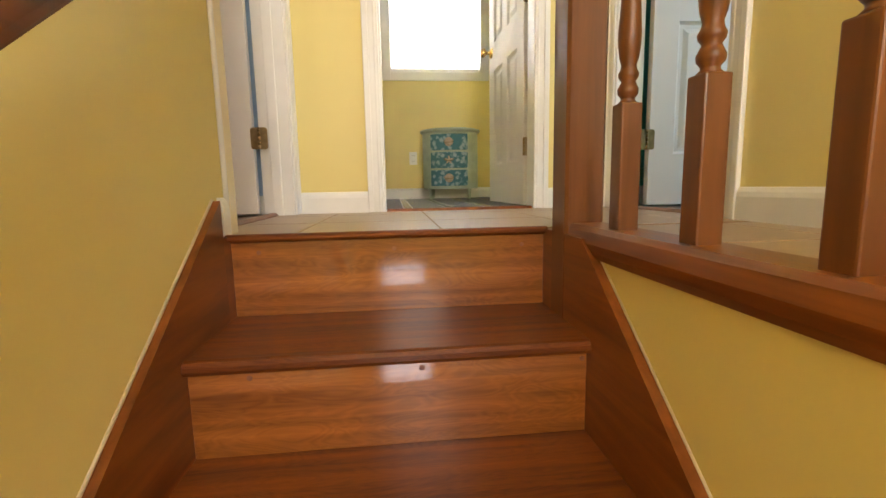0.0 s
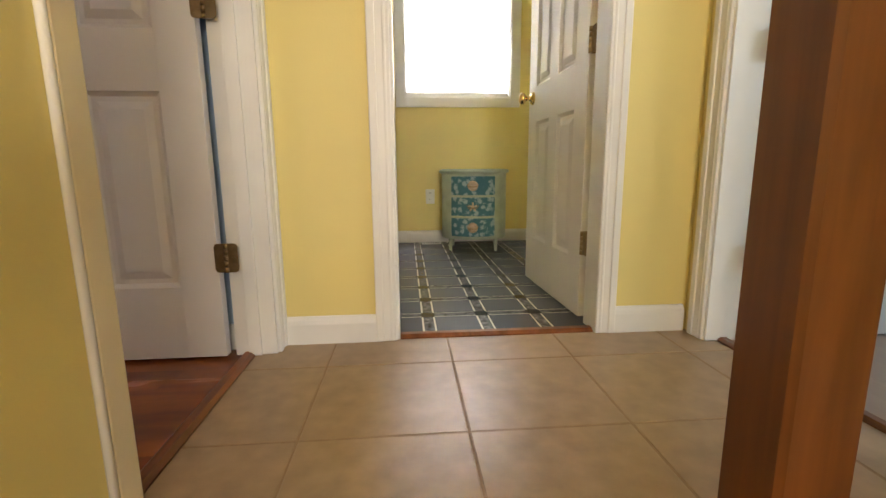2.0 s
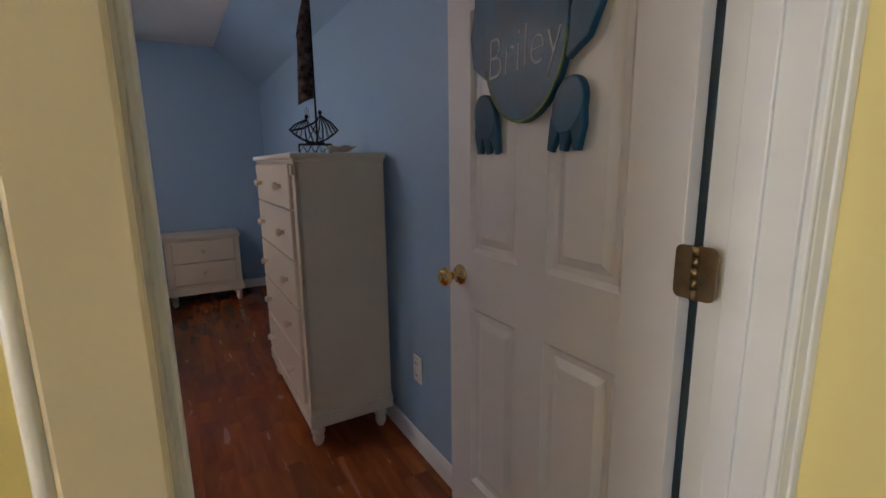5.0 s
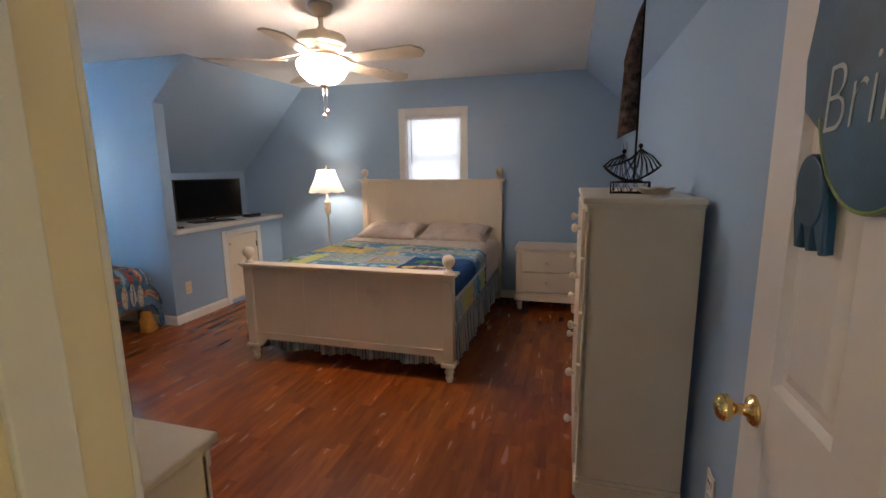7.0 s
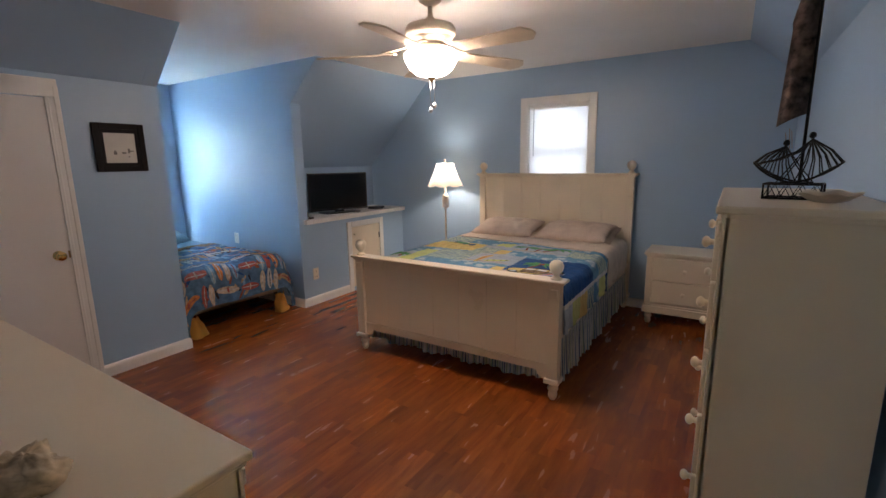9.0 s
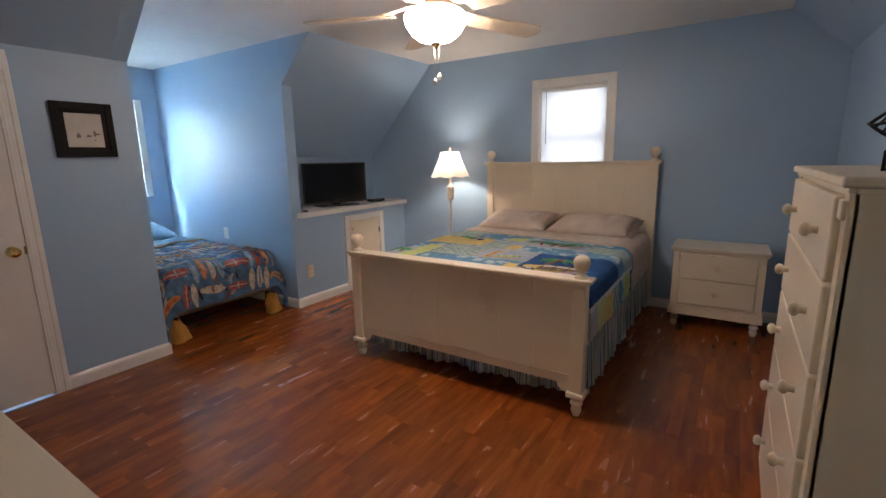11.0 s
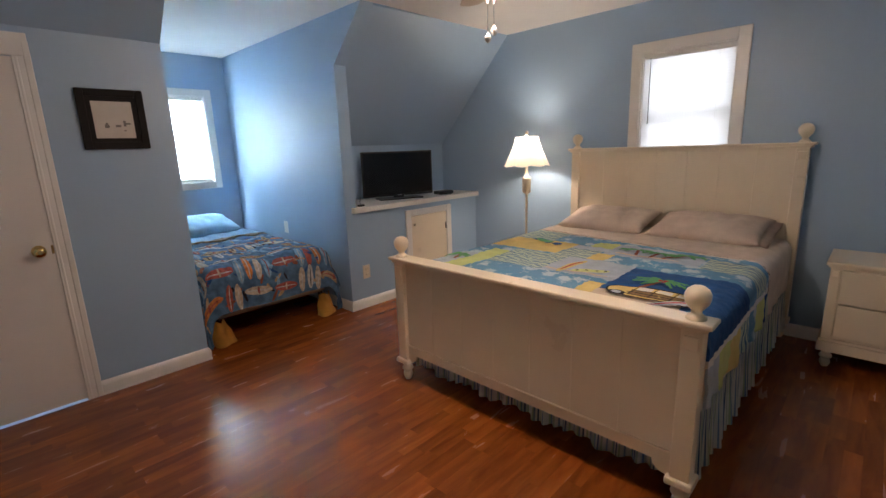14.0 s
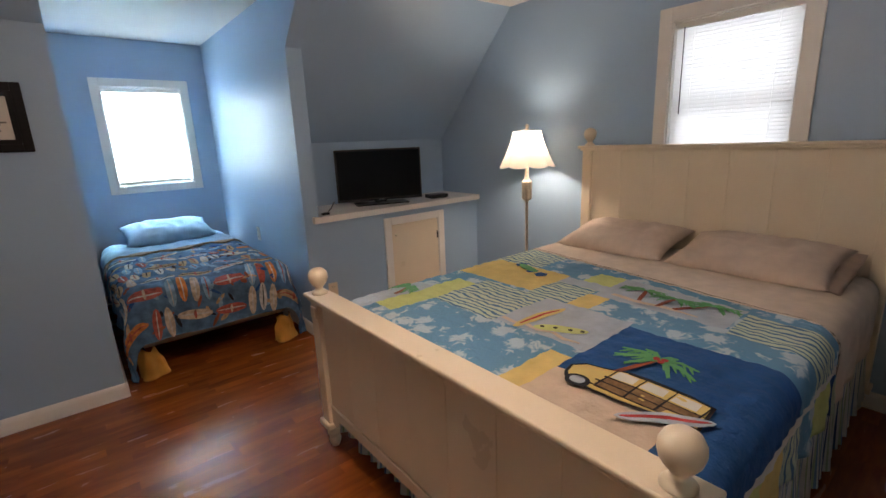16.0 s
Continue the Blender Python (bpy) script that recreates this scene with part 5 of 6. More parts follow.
for i in range(150):
    uu, vv = rng.uniform(-0.33, 0.97), rng.uniform(-0.60, 0.58)
    applique("printed_leaf", ellipse(uu, vv, rng.uniform(0.02, 0.05), rng.uniform(0.008, 0.016), rng.uniform(-1.5, 1.5), 8), rng.choice([INK, BARK, BOARDS[5], BOARDS[1], NAVY]), duvet, on_duvet, 0.0035)
part("turned_edge", sheet_mesh(lambda u, v: on_duvet(u, v, 0.016), list(np.linspace(0.985, 1.055, 6)), list(np.linspace(-0.62, 0.60, 60)), lambda u, v: 0, 0.012), [cloth("striped_turned_edge", (0.22, 0.16, 0.10), vary=0.5, scale=40)], duvet, "brown striped edge")


def bunch(a, b, x, y, s):
    """Gathered corner of the cover: a up from the floor, b round it."""
    r = (0.078 - 0.035 * a) * (1 + 0.16 * math.sin(5.5 * b + 2 * a)) * (1 + 0.3 * noise.noise(Vector((a * 3, b * 2, s))))
    return Vector((x + s * 0.020 * a + r * math.sin(1.7 * b), y + 0.9 * r * math.cos(1.7 * b) - 0.03 * a, 0.010 + 0.165 * a + 0.012 * math.sin(4 * b) * a))


for x, y, s in ((-2.045, -1.690, 1), (-2.840, -1.655, -1)):
    part("lining", sheet_mesh(lambda a, b, x=x, y=y, s=s: bunch(a, b, x, y, s), list(np.linspace(0, 1, 14)), list(np.linspace(-1, 1, 26)), lambda a, b: 0, 0.006), [LINING], duvet, "amber lining showing at a corner")
solid("bed_sheet", sheet_mesh(lambda u, v: on_duvet(u, v, 0.008), list(np.linspace(1.03, 1.62, 34)), list(np.linspace(-0.70, 0.64, 60)), lambda u, v: 0, 0.008), LBLUE, "soft blue turned-down sheet on the alcove bed", "sheet")
pillow("pillow", pose(-2.46, -3.25, 0.640, -14, 0, 2), 0.68, 0.44, 0.17, LBLUE, "soft blue pillow below the alcove window", False)

# ---- niche with shelf and television ----
bm = bmesh.new()
prism(bm, [(-4.634, -1.487), (-3.088, -1.487), (-3.088, -1.53), (-3.135, -1.53), (-3.135, -2.07), (-4.634, -1.99)], "z", 0.816, 0.858)
solid("niche_shelf", bm, TRIM, "white painted display shelf over the knee wall", "shelf", "structure")
SCREEN = material("glossy_black_screen", (0.003, 0.003, 0.004), 0.16, 0.0, spec=0.25)
PLASTIC = material("black_plastic", (0.010, 0.010, 0.011), 0.32, 0.1, 30)
tv = thing("television", pose(-3.776, -1.742, 0.858, 0, 0, 160.2), "black flat-screen television on the niche shelf", "television")
bm = bmesh.new()
box(bm, -0.345, 0.345, -0.012, 0.018, 0.028, 0.434, 0.006)
box(bm, -0.20, 0.20, 0.016, 0.050, 0.07, 0.33, 0.015)
part("casing", bm, PLASTIC, tv)
part("screen", box(bmesh.new(), -0.332, 0.332, -0.0135, -0.011, 0.048, 0.421), SCREEN, tv)
part("badge", box(bmesh.new(), -0.022, 0.022, -0.0138, -0.0128, 0.033, 0.039), CHROME, tv)
bm = bmesh.new()
box(bm, -0.21, 0.21, -0.10, 0.08, 0.0, 0.012, 0.004)
box(bm, -0.05, 0.05, -0.006, 0.022, 0.010, 0.05, 0.004)
part("stand", bm, PLASTIC, tv)
cable_box = thing("cable_box", pose(-4.265, -1.635, 0.858, 0, 0, 172), "small black cable box beside the television", "set-top box")
part("casing", box(bmesh.new(), -0.085, 0.085, -0.055, 0.055, 0.004, 0.034, 0.005), PLASTIC, cable_box)
part("feet", box(bmesh.new(), -0.07, 0.07, -0.045, 0.045, 0.0, 0.005), GAP, cable_box)
solid("cable", tube(bmesh.new(), [(-3.20, -1.55, 0.864), (-3.24, -1.60, 0.866), (-3.27, -1.66, 0.864), (-3.35, -1.78, 0.866), (-3.42, -1.86, 0.90)], 0.004, 6), PLASTIC, "short black cable on the niche shelf", "cable")
solid("remote_control", box(bmesh.new(), -3.225, -3.17, -1.565, -1.535, 0.859, 0.876, 0.005), PLASTIC, "small black remote on the niche shelf", "remote control")

# ---- floor lamp ----
IVORY = material("ivory_lamp_paint", (0.62, 0.55, 0.46), 0.45, 0.12, 25, 0.15, 120)
SHADE = see_through("cream_lampshade_cloth", (0.86, 0.79, 0.69), 0.22, 0.9)
lamp = thing("floor_lamp", pose(-4.36, -0.717, 0), "ivory floor lamp with a scalloped cream shade, lit", "floor lamp")
part("base", lathe(bmesh.new(), [(0.13, 0.0), (0.13, 0.012), (0.11, 0.022), (0.05, 0.032), (0.025, 0.05), (0.014, 0.07)], 28), IVORY, lamp)
part("stem", lathe(bmesh.new(), [(0.011, 0.06), (0.010, 0.50), (0.014, 0.51), (0.010, 0.52), (0.010, 0.885), (0.020, 0.893), (0.024, 0.900)], 14), IVORY, lamp)
ring = [(0.026, 0.900)]
for i in range(10):
    z = 0.906 + i * 0.0125
    ring += [(0.034, z), (0.038, z + 0.005), (0.034, z + 0.010)]
part("ribbed_vase", lathe(bmesh.new(), ring + [(0.030, 1.035), (0.018, 1.045), (0.014, 1.07), (0.012, 1.10), (0.012, 1.15)], 20), IVORY, lamp)
bm = bmesh.new()
nseg = 64
rings = []
for t in [i / 10 for i in range(11)]:
    rr = 0.096 + (0.186 - 0.096) * (t ** 1.35)
    z = 1.375 - 0.235 * t
    row = []
    for i in range(nseg):
        a = 2 * math.pi * i / nseg
        bell = abs(math.sin(a * 4))
        row.append(bm.verts.new(((rr + 0.012 * bell * t) * math.cos(a), (rr + 0.012 * bell * t) * math.sin(a), z - 0.012 * bell * t * t)))
    rings.append(row)
for p, q in zip(rings, rings[1:]):
    for i in range(nseg):
        bm.faces.new((p[i], p[(i + 1) % nseg], q[(i + 1) % nseg], q[i])).smooth = True
part("shade", bm, SHADE, lamp, "scalloped cream cloth shade")
bm = bmesh.new()
for i in range(8):
    a = math.pi * i / 4
    tube(bm, [((0.097 + 0.090 * (t ** 1.35)) * math.cos(a), (0.097 + 0.090 * (t ** 1.35)) * math.sin(a), 1.376 - 0.235 * t) for t in (0, 0.25, 0.5, 0.75, 1)], 0.0022, 5)
part("seams", bm, SHADE, lamp)
bm = bmesh.new()
for a in (0, 2.09, 4.19):
    tube(bm, [(0, 0, 1.385), (0.096 * math.cos(a), 0.096 * math.sin(a), 1.374)], 0.002, 5)
lathe(bm, [(0.005, 1.16), (0.005, 1.388), (0.014, 1.392), (0.011, 1.400), (0.016, 1.412), (0.006, 1.422)], 12)
part("finial", bm, IVORY, lamp)

# ---- ceiling fan ----
FANWHITE = material("cream_fan_enamel", (0.66, 0.58, 0.47), 0.4, 0.04, 8)
BLADE = material("cream_fan_blade", (0.62, 0.52, 0.40), 0.45, 0.08, 12)
BOWL = glow("lit_frosted_glass", (1.0, 0.79, 0.62), 58.0)
fan = thing("ceiling_fan", pose(-2.392, 0.436, 2.29), "cream ceiling fan with five blades and a lit glass bowl", "ceiling fan")
part("canopy", lathe(bmesh.new(), [(0.070, 0.0), (0.070, -0.012), (0.060, -0.040), (0.030, -0.060), (0.016, -0.066)], 28), FANWHITE, fan)
part("rod", lathe(bmesh.new(), [(0.013, -0.06), (0.013, -0.115), (0.022, -0.122), (0.034, -0.142)], 18), FANWHITE, fan)
part("motor", lathe(bmesh.new(), [(0.034, -0.138), (0.085, -0.150), (0.128, -0.165), (0.140, -0.185), (0.140, -0.212), (0.128, -0.222), (0.118, -0.228), (0.120, -0.238), (0.100, -0.250), (0.085, -0.262), (0.095, -0.278), (0.10, -0.292)], 36), FANWHITE, fan)
part("glass_bowl", lathe(bmesh.new(), [(0.105, -0.290), (0.132, -0.296), (0.146, -0.308), (0.150, -0.320), (0.143, -0.350), (0.118, -0.390), (0.082, -0.418), (0.034, -0.432), (0.022, -0.433)], 36), BOWL, fan, "lit frosted glass bowl")
# Added ring that keeps the bowl's light off the ceiling round the canopy.
part("light_block_ring", lathe(bmesh.new(), [(0.09, -0.276), (0.108, -0.280), (0.118, -0.286), (0.116, -0.2915), (0.10, -0.2905)], 36), FANWHITE, fan)
part("bowl_cap", lathe(bmesh.new(), [(0.026, -0.428), (0.024, -0.438), (0.012, -0.446), (0.007, -0.456), (0.003, -0.460)], 16), OLDBRASS, fan)
CRYSTAL = material("glass_bead", (0.80, 0.80, 0.78), 0.08, 0.0, metal=0.4)
for dx, dy, low in ((0.012, 0.0, -0.60), (-0.008, 0.012, -0.575)):
    part("pull_chain", tube(bmesh.new(), [(dx, dy, -0.44), (dx, dy, low)], 0.0018, 6), CHROME, fan)
    part("pull_bead", lathe(bmesh.new(), [(0.004, low + 0.006), (0.011, low - 0.004), (0.013, low - 0.012), (0.008, low - 0.022), (0.003, low - 0.026)], 12, (dx, dy, 0)), CRYSTAL, fan)
for k in range(5):
    a = 9 + 72 * k
    bm = bmesh.new()
    out = []
    for t in [i / 12 for i in range(13)]:
        x = 0.20 + 0.45 * t
        hw = 0.048 + 0.020 * t if t < 0.9 else 0.066 * math.sqrt(max(0.05, 1 - ((t - 0.9) / 0.105) ** 2))
        out.append((x, hw))
    outline = out + [(x, -h) for x, h in out[::-1]]
    prism(bm, outline, "z", -0.004, 0.004)
    bl = part("blade", bm, BLADE, fan)
    bl.matrix_local = pose(0, 0, -0.300, 0, 0, a) @ pose(0, 0, 0, -11, 1.2, 0)
    bm = bmesh.new()
    prism(bm, [(0.10, 0.020), (0.17, 0.016), (0.24, 0.040), (0.27, 0.036), (0.28, 0.0), (0.27, -0.036), (0.24, -0.040), (0.17, -0.016), (0.10, -0.020)], "z", 0.005, 0.011)
    for v in bm.verts:
        v.co.z += 0.22 * max(0.0, 0.24 - v.co.x)
    arm = part("blade_arm", bm, FANWHITE, bl)

# ---- things on the chest of drawers and dresser ----
IRON = material("black_wrought_iron", (0.012, 0.011, 0.011), 0.45, 0.2, 60, 0.3, 300, metal=0.6)
SAIL = material("bronze_sheet_sail", (0.14, 0.095, 0.08), 0.42, 1.0, 38, 1.0, 45, metal=0.5)
boat = thing("sailboat_ornament", pose(-1.905, 2.075, 1.262, 0, 0, 78), "black iron wire sailboat with a bronze sail on the chest", "ornament")
bm = bmesh.new()
X, Y, Z = 0.070, 0.042, 0.045
for z in (0.003, Z):
    tube(bm, [(-X, -Y, z), (X, -Y, z), (X, Y, z), (-X, Y, z), (-X, -Y, z)], 0.003, 6)
for sx in (-1, 1):
    for sy in (-1, 1):
        tube(bm, [(sx * X, sy * Y, 0.0), (sx * X, sy * Y, Z)], 0.003, 6)
for sy in (-1, 1):
    for i in range(4):
        x0 = -X + i * X / 2
        tube(bm, [(x0, sy * Y, 0.004), (x0 + X / 4, sy * Y, Z - 0.004), (x0 + X / 2, sy * Y, 0.004)], 0.0016, 5)
part("stand", bm, IRON, boat)
for s in (-1, 1):
    apex = Vector((s * 0.030, 0, 0.168 + 0.010 * s))
    rim = []
    for i in range(15):
        a = math.pi * i / 14 - math.pi / 2
        rim.append(Vector((s * (-0.040 + 0.148 * max(0.0, math.cos(a)) ** 0.8), 0.050 * math.sin(a), 0.048 + 0.062 * math.cos(a) ** 2)))
    bm = tube(bmesh.new(), rim, 0.003, 6)
    knob_bm = lathe(bmesh.new(), [(0.004, apex.z), (0.009, apex.z + 0.006), (0.008, apex.z + 0.014), (0.003, apex.z + 0.019)], 10, (apex.x, 0, 0))
    hull = part("hull_basket", bm, IRON, boat)
    part("apex_knob", knob_bm, IRON, hull)
    for p in rim:
        part("rib", tube(bmesh.new(), [apex, apex.lerp(p, 0.55) + Vector((s * 0.006, 0, 0.004)), p], 0.0019, 5), IRON, hull)
    for p in rim[1:-1:2]:
        part("rib", tube(bmesh.new(), [p, Vector((s * 0.015, p.y * 0.4, 0.045))], 0.0019, 5), IRON, hull)
for y in (-0.030, 0.0, 0.030):
    part("strap", tube(bmesh.new(), [(-0.100, y * 0.6, 0.105), (-0.045, y, 0.118), (0.0, y, 0.140), (0.030, y * 0.4, 0.172)], 0.0032, 6), IRON, boat)
part("mast", lathe(bmesh.new(), [(0.0045, 0.044), (0.0035, 0.735), (0.008, 0.739), (0.009, 0.747), (0.004, 0.755)], 10, (0.012, 0, 0)), IRON, boat)
bm = bmesh.new()
cols = []
for i in range(25):
    t = i / 24
    z = 0.250 + 0.470 * t
    wid = (0.082 - 0.034 * t if t < 0.58 else 0.062 * max(0.0, 1 - (t - 0.58) / 0.42) ** 0.75 + 0.004)
    cols.append([bm.verts.new((0.010 - s * wid + 0.01 * (1 - t) * s, -0.026 * math.sin(math.pi * s) * (1 - 0.6 * t), z - 0.035 * s * (1 - t))) for s in (0, 0.25, 0.5, 0.75, 1.0)])
for p, q in zip(cols, cols[1:]):
    for j in range(4):
        bm.faces.new((p[j], p[j + 1], q[j + 1], q[j])).smooth = True
bmesh.ops.solidify(bm, geom=bm.faces[:], thickness=0.0012)
part("sail", bm, SAIL, boat, "hammered bronze sail")
bm = bmesh.new()
for x, y, l in ((-0.03, 0.0, 0.06), (-0.022, 0.006, 0.075), (-0.015, -0.004, 0.065)):
    tube(bm, [(x, y, 0.15), (x - 0.006, y, 0.15 + l * 0.8)], 0.001, 5)
part("twigs", bm, RAW, boat)

NACRE = material("shell_white", (0.60, 0.54, 0.46), 0.4, 0.25, 14, 0.3, 60)
bm = bmesh.new()
prev = None
for r, z in ((0.030, 0.002), (0.048, 0.008), (0.066, 0.018), (0.080, 0.026)):
    row = [bm.verts.new((r * (1 + (0.07 * math.cos(7 * a) if r > 0.05 else 0)) * math.cos(a) * 1.1, r * (1 + (0.07 * math.cos(7 * a) if r > 0.05 else 0)) * math.sin(a) * 0.9, z + 0.004 * math.cos(7 * a) * r / 0.1)) for a in (2 * math.pi * i / 42 for i in range(42))]
    if prev:
        for i in range(42):
            bm.faces.new((prev[i], prev[(i + 1) % 42], row[(i + 1) % 42], row[i])).smooth = True
    else:
        bm.faces.new(row[::-1])
    prev = row
bmesh.ops.solidify(bm, geom=bm.faces[:], thickness=0.004)
bmesh.ops.translate(bm, verts=bm.verts[:], vec=(-1.735, 2.135, 1.266))
solid("shell_dish", bm, NACRE, "shallow scalloped white shell dish on the chest", "dish")
CONCH = material("weathered_conch", (0.54, 0.42, 0.28), 0.7, 0.5, 26, 0.6, 40)
bm = bmesh.new()
bmesh.ops.create_uvsphere(bm, u_segments=48, v_segments=32, radius=1.0)
for v in bm.verts:
    p = v.co.copy()
    a = math.atan2(p.y, p.z)
    swirl = 0.17 * math.sin(3 * a + 5 * p.x) + 0.20 * noise.noise(p * 2.4) + 0.19 * noise.noise(p * 5) + 0.14 * noise.noise(p * 11) + 0.08 * noise.noise(p * 23)
    k = (1 + swirl) * (1 - 0.25 * p.x)
    v.co = Vector((p.x * 0.078, p.y * 0.055 * k, max(-0.030, p.z * 0.038 * k)))
for f in bm.faces:
    f.smooth = True
bmesh.ops.transform(bm, matrix=pose(-0.375, 0.862, 0.833, 0, 0, 115), verts=bm.verts[:])
solid("conch_shell", bm, CONCH, "weathered tan conch shell lying on the dresser", "shell")

# ---- frog sign on the bedroom door ----
FROG = material("teal_blue_sign_paint", (0.010, 0.072, 0.135), 0.38, 0.35, 9, 0.1, 120, spec=0.3)
frog = thing("frog_sign", pose(0, 2.2075, 0.014), "teal-blue painted wooden frog name sign on the door", "sign")


def cutout(name, outline, depth, mat=FROG, label="", lift=0.0):
    bm = prism(bmesh.new(), outline, "y", -depth - lift, -lift)
    es = [e for e in bm.edges if abs(e.verts[0].co.y - e.verts[1].co.y) < 1e-5 and e.verts[0].co.y < -lift - depth * 0.5]
    bmesh.ops.bevel(bm, geom=es, offset=0.004, segments=2, affect="EDGES", profile=0.5)
    return part(name, bm, mat, frog, label)


FX = -0.603
cutout("body", ellipse(FX, 1.476, 0.141, 0.188, 0, 44), 0.018)
cutout("head", ellipse(FX, 1.700, 0.125, 0.088, 0, 32), 0.017)
for s in (-1, 1):
    # thigh and foot with three pointed toes, an arm bent up at the elbow, an eye
    hip = FX + s * 0.137
    for t in range(3):
        cutout("toe", stroke([(hip - s * (0.018 - 0.022 * t), 1.325), (hip - s * (0.030 - 0.030 * t), 1.272), (hip - s * (0.046 - 0.037 * t), 1.222)], 0.036), 0.0142 + 0.0004 * t)
    cutout("leg", ellipse(hip + s * 0.004, 1.312, 0.042, 0.058, s * -0.35, 28), 0.016)
    bend = 0.035 if s < 0 else -0.02
    cutout("arm", stroke([(FX + s * 0.118, 1.432), (FX + s * 0.160, 1.455), (FX + s * (0.180 - bend * 0.4), 1.510), (FX + s * (0.185 - bend), 1.580), (FX + s * (0.200 - bend), 1.690)], 0.074), 0.0153)
    cutout("eye", ellipse(FX + s * 0.075, 1.785, 0.036, 0.036, 0, 20), 0.019)
GREENEDGE = material("lime_sign_edging", (0.16, 0.24, 0.06), 0.4, 0.3, 30)
part("edging", tube(bmesh.new(), [(x, -0.0168, z) for x, z in ellipse(FX, 1.476, 0.1375, 0.1845, 0, 60)[33:60]], 0.0032, 6), GREENEDGE, frog, "lime painted edge")
CHALK = material("white_sign_lettering", (0.40, 0.46, 0.48), 0.6, 0.1, 60)
txt = bpy.data.curves.new("lettering", "FONT")
txt.body, txt.size, txt.align_x, txt.extrude = "Briley", 0.108, "CENTER", 0.0004
txt.shear, txt.offset = 0.12, -0.0024
txt.materials.append(CHALK)
word = new("lettering", txt)
word.parent = frog
word.matrix_local = pose(FX, -0.0190, 1.400, 90, 0, 0) @ pose(0, 0, 0, 0, 0, 3) @ Matrix.Diagonal((1.0, 1.3, 1.0, 1.0))
tagged(word, "white hand-painted name")

# ---- bathroom chest and vent ----
MINT = material("mint_painted_wood", (0.42, 0.49, 0.40), 0.42, 0.14, 14, 0.15, 90)
TEALD = print_cloth("painted_teal_flowers", (0.075, 0.20, 0.25), (0.34, 0.46, 0.52), 60, "flowers")
AQUA = print_cloth("painted_aqua_top", (0.16, 0.34, 0.40), (0.42, 0.56, 0.55), 14, "flowers")
TAN = material("tan_sand_dollar", (0.52, 0.40, 0.30), 0.6, 0.25, 40, 0.3, 200)
RX, RY = 0.232, 0.19
drum = thing("bathroom_chest", pose(0.845, 4.10, 0, 0, 0, -10), "small oval mint painted chest with three flowered drawers", "chest")

bm = lathe(bmesh.new(), [(0.98, 0.088), (1.0, 0.096), (1.0, 0.540), (0.97, 0.548)], 48)
bmesh.ops.scale(bm, vec=(RX, RY, 1), verts=bm.verts[:])
part("body", bm, MINT, drum)
bm = lathe(bmesh.new(), [(1.02, 0.546), (1.07, 0.552), (1.085, 0.560), (1.07, 0.570), (1.02, 0.574)], 48)
bmesh.ops.scale(bm, vec=(RX, RY, 1), verts=bm.verts[:])
part("top", bm, MINT, drum)
bm = lathe(bmesh.new(), [(0.98, 0.5735), (0.97, 0.5765)], 48)
bmesh.ops.scale(bm, vec=(RX, RY, 1), verts=bm.verts[:])
part("painted_top", bm, AQUA, drum, "blue flower painting")
for i in range(3):
    z0, z1 = 0.112 + i * 0.144, 0.240 + i * 0.144
    bm = bmesh.new()
    rows = []
    for j in range(15):
        a = radians(-90 - 39 + 78 * j / 14)
        rows.append([bm.verts.new((RX * k * math.cos(a), RY * k * math.sin(a), z)) for k, z in ((1.0, z0), (1.035, z0 + 0.004), (1.035, z1 - 0.004), (1.0, z1))])
    for p, q in zip(rows, rows[1:]):
        for j in range(3):
            f = bm.faces.new((p[j], q[j], q[j + 1], p[j + 1]))
            f.smooth = False
    bmesh.ops.recalc_face_normals(bm, faces=bm.faces[:])
    dr = part("drawer", bm, TEALD, drum, "teal drawer with painted blue flowers")
    lathe_y = -RY * 1.035
    zc = (z0 + z1) / 2
    if i == 1:
        bm = bmesh.new()
        for a in range(5):
            t = radians(90 + 72 * a)
            tube(bm, [(0, lathe_y - 0.006, zc), (0.032 * math.cos(t), lathe_y - 0.006, zc + 0.032 * math.sin(t))], 0.006, 8)
        part("medallion", bm, TAN, dr, "tan starfish medallion")
    else:
        part("medallion", lathe(bmesh.new(), [(0.036, lathe_y - 0.002), (0.034, lathe_y - 0.007), (0.010, lathe_y - 0.010)], 24, (0, 0, zc), "y"), TAN, dr, "tan sand dollar medallion")
    part("pull", tube(bmesh.new(), [(-0.04, lathe_y - 0.006, zc + 0.01), (-0.03, lathe_y - 0.020, zc - 0.006), (0.03, lathe_y - 0.020, zc - 0.006), (0.04, lathe_y - 0.006, zc + 0.01)], 0.003, 6), OLDBRASS, dr)
for a in (-140, -40, 40, 140):
    x, y = 0.90 * RX * math.cos(radians(a)), 0.90 * RY * math.sin(radians(a))
    part("leg", lathe(bmesh.new(), [(0.010, 0.0), (0.012, 0.03), (0.016, 0.09)], 12, (x, y, 0)), MINT, drum)
vent = thing("floor_vent", pose(0.545, 4.335, 0.0), "white metal floor register beside the chest", "floor vent")
part("frame", box(bmesh.new(), -0.075, 0.075, -0.03, 0.03, 0.0, 0.006, 0.002), TRIM, vent)
for i in range(7):
    part("slot", box(bmesh.new(), -0.060 + i * 0.0185, -0.051 + i * 0.0185, -0.021, 0.021, 0.0061, 0.0068), GAP, vent)

# ---- floor pieces ----
# landing tiles
tile_cache = {}


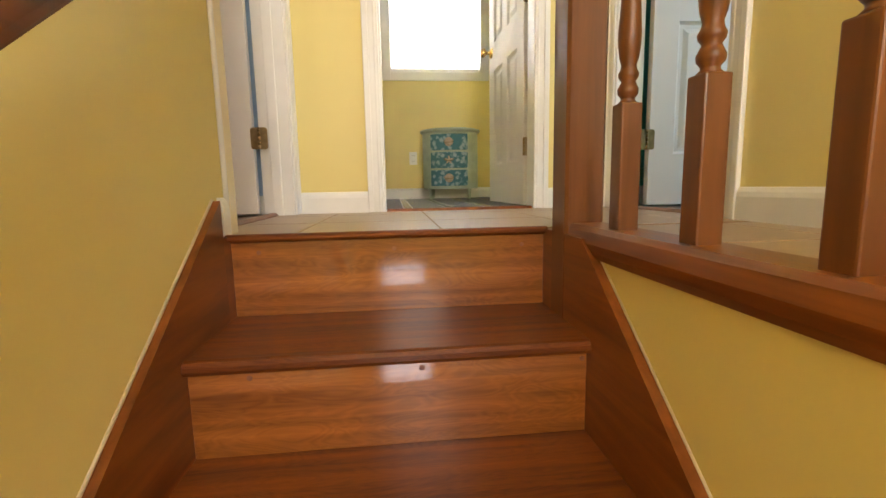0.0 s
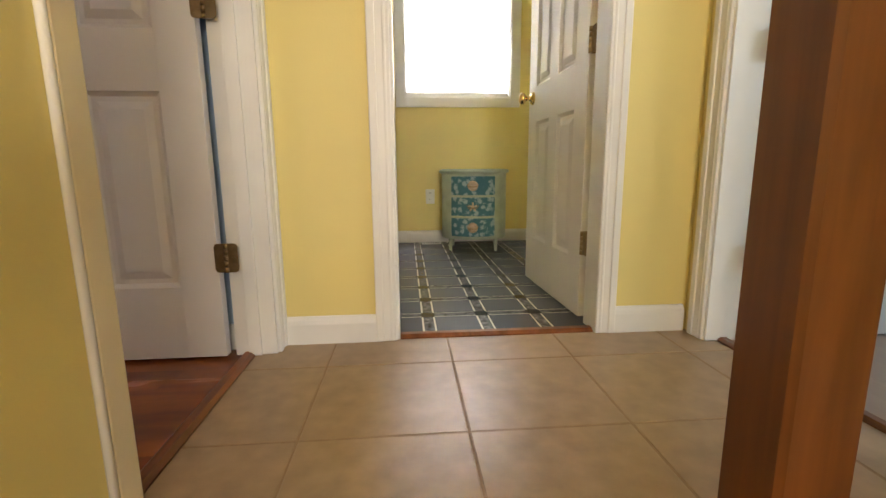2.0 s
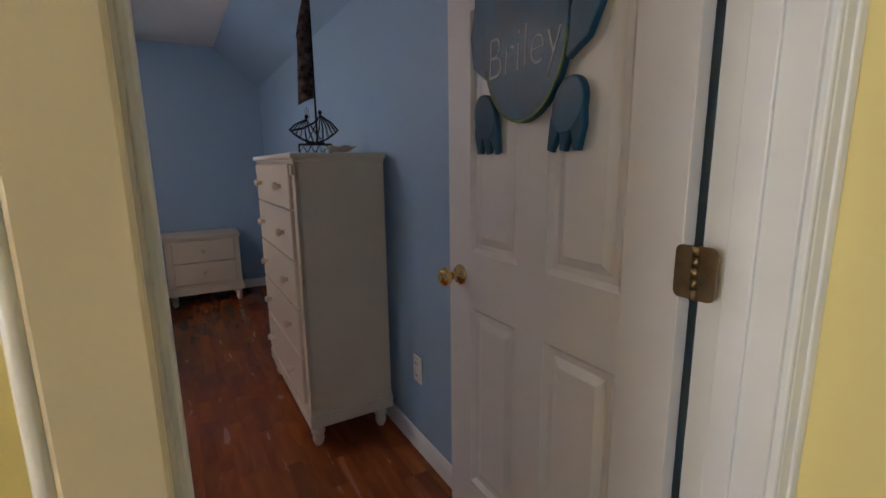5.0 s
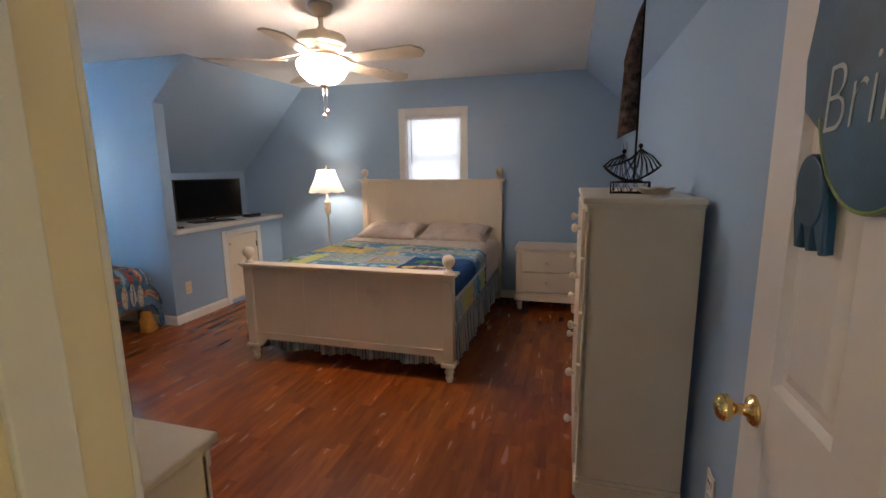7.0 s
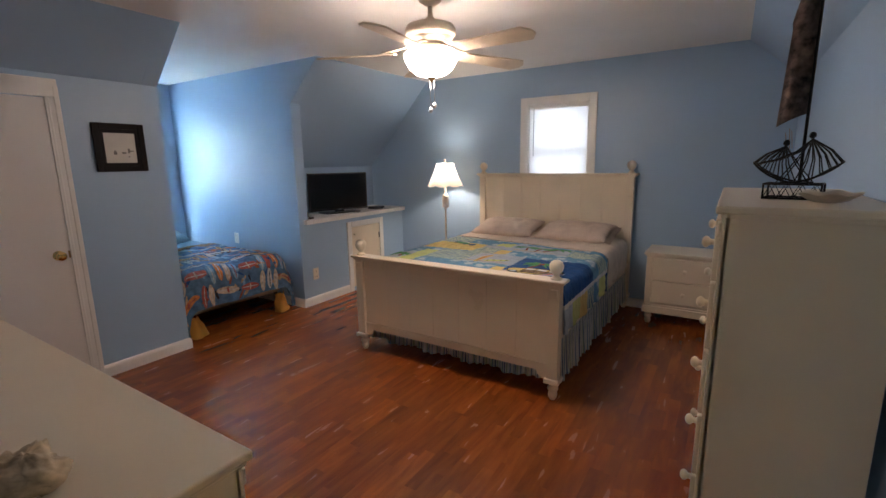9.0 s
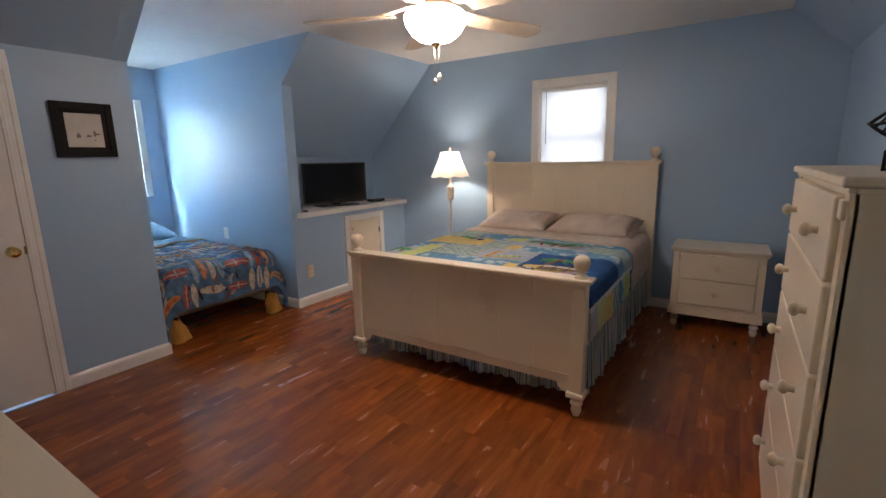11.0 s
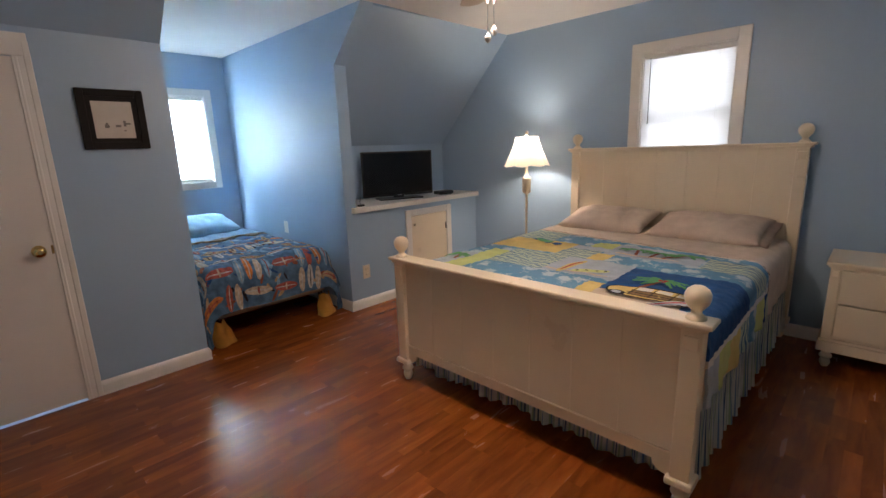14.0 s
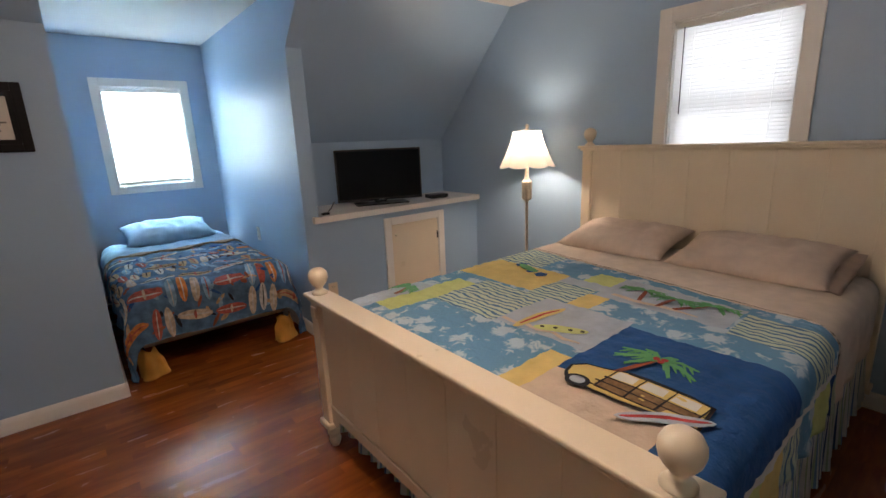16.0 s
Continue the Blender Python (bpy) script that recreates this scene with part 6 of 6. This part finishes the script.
def tile_piece(parent, name, x0, x1, y0, y1, mat, z0, z1, bevel):
    key = (name, round(x1 - x0, 4), round(y1 - y0, 4), mat.name)
    if key not in tile_cache:
        w, d = (x1 - x0) / 2, (y1 - y0) / 2
        bm = bmesh.new()
        lo = [bm.verts.new((sx * w, sy * d, z0)) for sx, sy in ((-1, -1), (1, -1), (1, 1), (-1, 1))]
        mid = [bm.verts.new((sx * w, sy * d, z1 - bevel)) for sx, sy in ((-1, -1), (1, -1), (1, 1), (-1, 1))]
        hi = [bm.verts.new((sx * (w - bevel), sy * (d - bevel), z1)) for sx, sy in ((-1, -1), (1, -1), (1, 1), (-1, 1))]
        for p, q in ((lo, mid), (mid, hi)):
            for i in range(4):
                bm.faces.new((p[i], p[(i + 1) % 4], q[(i + 1) % 4], q[i])).material_index = 1 if mat is PLANK else 0
        bm.faces.new(hi)
        tile_cache[key] = mesh(name, bm, [PLANK, JOINT] if mat is PLANK else mat)
    ob = part(name, tile_cache[key], None, parent)
    ob.location = ((x0 + x1) / 2, (y0 + y1) / 2, 0)
    return ob


def spans(start, pitch, lo, hi, joint):
    k = math.floor((lo - start) / pitch)
    while start + k * pitch < hi:
        a, b = start + k * pitch + joint / 2, start + (k + 1) * pitch - joint / 2
        if min(b, hi) - max(a, lo) > 0.02:
            yield max(a, lo), min(b, hi)
        k += 1


for lo_x, hi_x, lo_y, hi_y in ((-0.132, 1.395, 1.396, 2.322), (0.868, 1.353, -1.2, 1.362)):
    for a, b in spans(0.488, 0.377, lo_x, hi_x, 0.0045):
        for c, d in spans(1.745, 0.376, lo_y, hi_y, 0.0045):
            tile_piece(floor_tile, "tile", a, b, c, d, TILE, -0.004, 0.0, 0.002)

# bathroom vinyl: slate squares, marbled bands, black crossings
P, BAND, LN = 0.217, 0.052, 0.007
for i in range(-4, 6):
    for j in range(-2, 9):
        x, y = 0.460 + i * P, 2.600 + j * P
        if x < -0.58 or x + P - BAND > 1.78 or y < 2.30 or y > 4.40:
            continue
        y0, y1 = max(y, 2.374), min(y + P - BAND, 4.418)
        if y1 - y0 > 0.02:
            tile_piece(floor_bath, "vinyl_square", x, x + P - BAND, y0, y1, SLATE, -0.001, 0.001, 0.0004)
            tile_piece(floor_bath, "vinyl_band", x - BAND + LN, x - LN, y0, y1, MARBLE, -0.001, 0.001, 0.0004)
        if y - BAND > 2.376 and y < 4.418:
            tile_piece(floor_bath, "vinyl_band", x, x + P - BAND, y - BAND + LN, y - LN, MARBLE, -0.001, 0.001, 0.0004)
            tile_piece(floor_bath, "vinyl_crossing", x - BAND, x, y - BAND, y, INKVINYL, -0.001, 0.0012, 0.0004)

# bedroom laminate: strips laid along x, the nearest as pieces, the rest joined
rng = random.Random(3)
SW = 0.060
LENGTHS = (0.22, 0.29, 0.36, 0.43)
far = bmesh.new()
count = 0
y = -3.56
while y < 2.29:
    y1 = min(y + SW, 2.30)
    lo, hi = (-4.634, -0.172) if y > -1.54 else (-3.03, -1.89)
    x = lo - rng.uniform(0.0, 0.3)
    while x < hi:
        x1 = x + rng.choice(LENGTHS)
        a, b = max(x, lo), min(x1, hi)
        if b - a > 0.01:
            near = -2.7 < a and b < -0.60 and -0.60 < y < 1.25 and a == x and b == x1
            if near and count < 300:
                tile_piece(floor_bed, "floor_strip", a, b, y, y1, PLANK, -0.006, 0.0, 0.00005)
                count += 1
            else:
                e = 0.00005
                lo4 = [far.verts.new((p, q, -0.006)) for p, q in ((a, y), (b, y), (b, y1), (a, y1))]
                hi4 = [far.verts.new((p, q, 0.0)) for p, q in ((a + e, y + e), (b - e, y + e), (b - e, y1 - e), (a + e, y1 - e))]
                for i in range(4):
                    far.faces.new((lo4[i], lo4[(i + 1) % 4], hi4[(i + 1) % 4], hi4[i])).material_index = 1
                far.faces.new(hi4)
        x = x1
    y = y1
tagged(part("floor_strips", far, [PLANK_FAR, JOINT], floor_bed), kind="stuff")
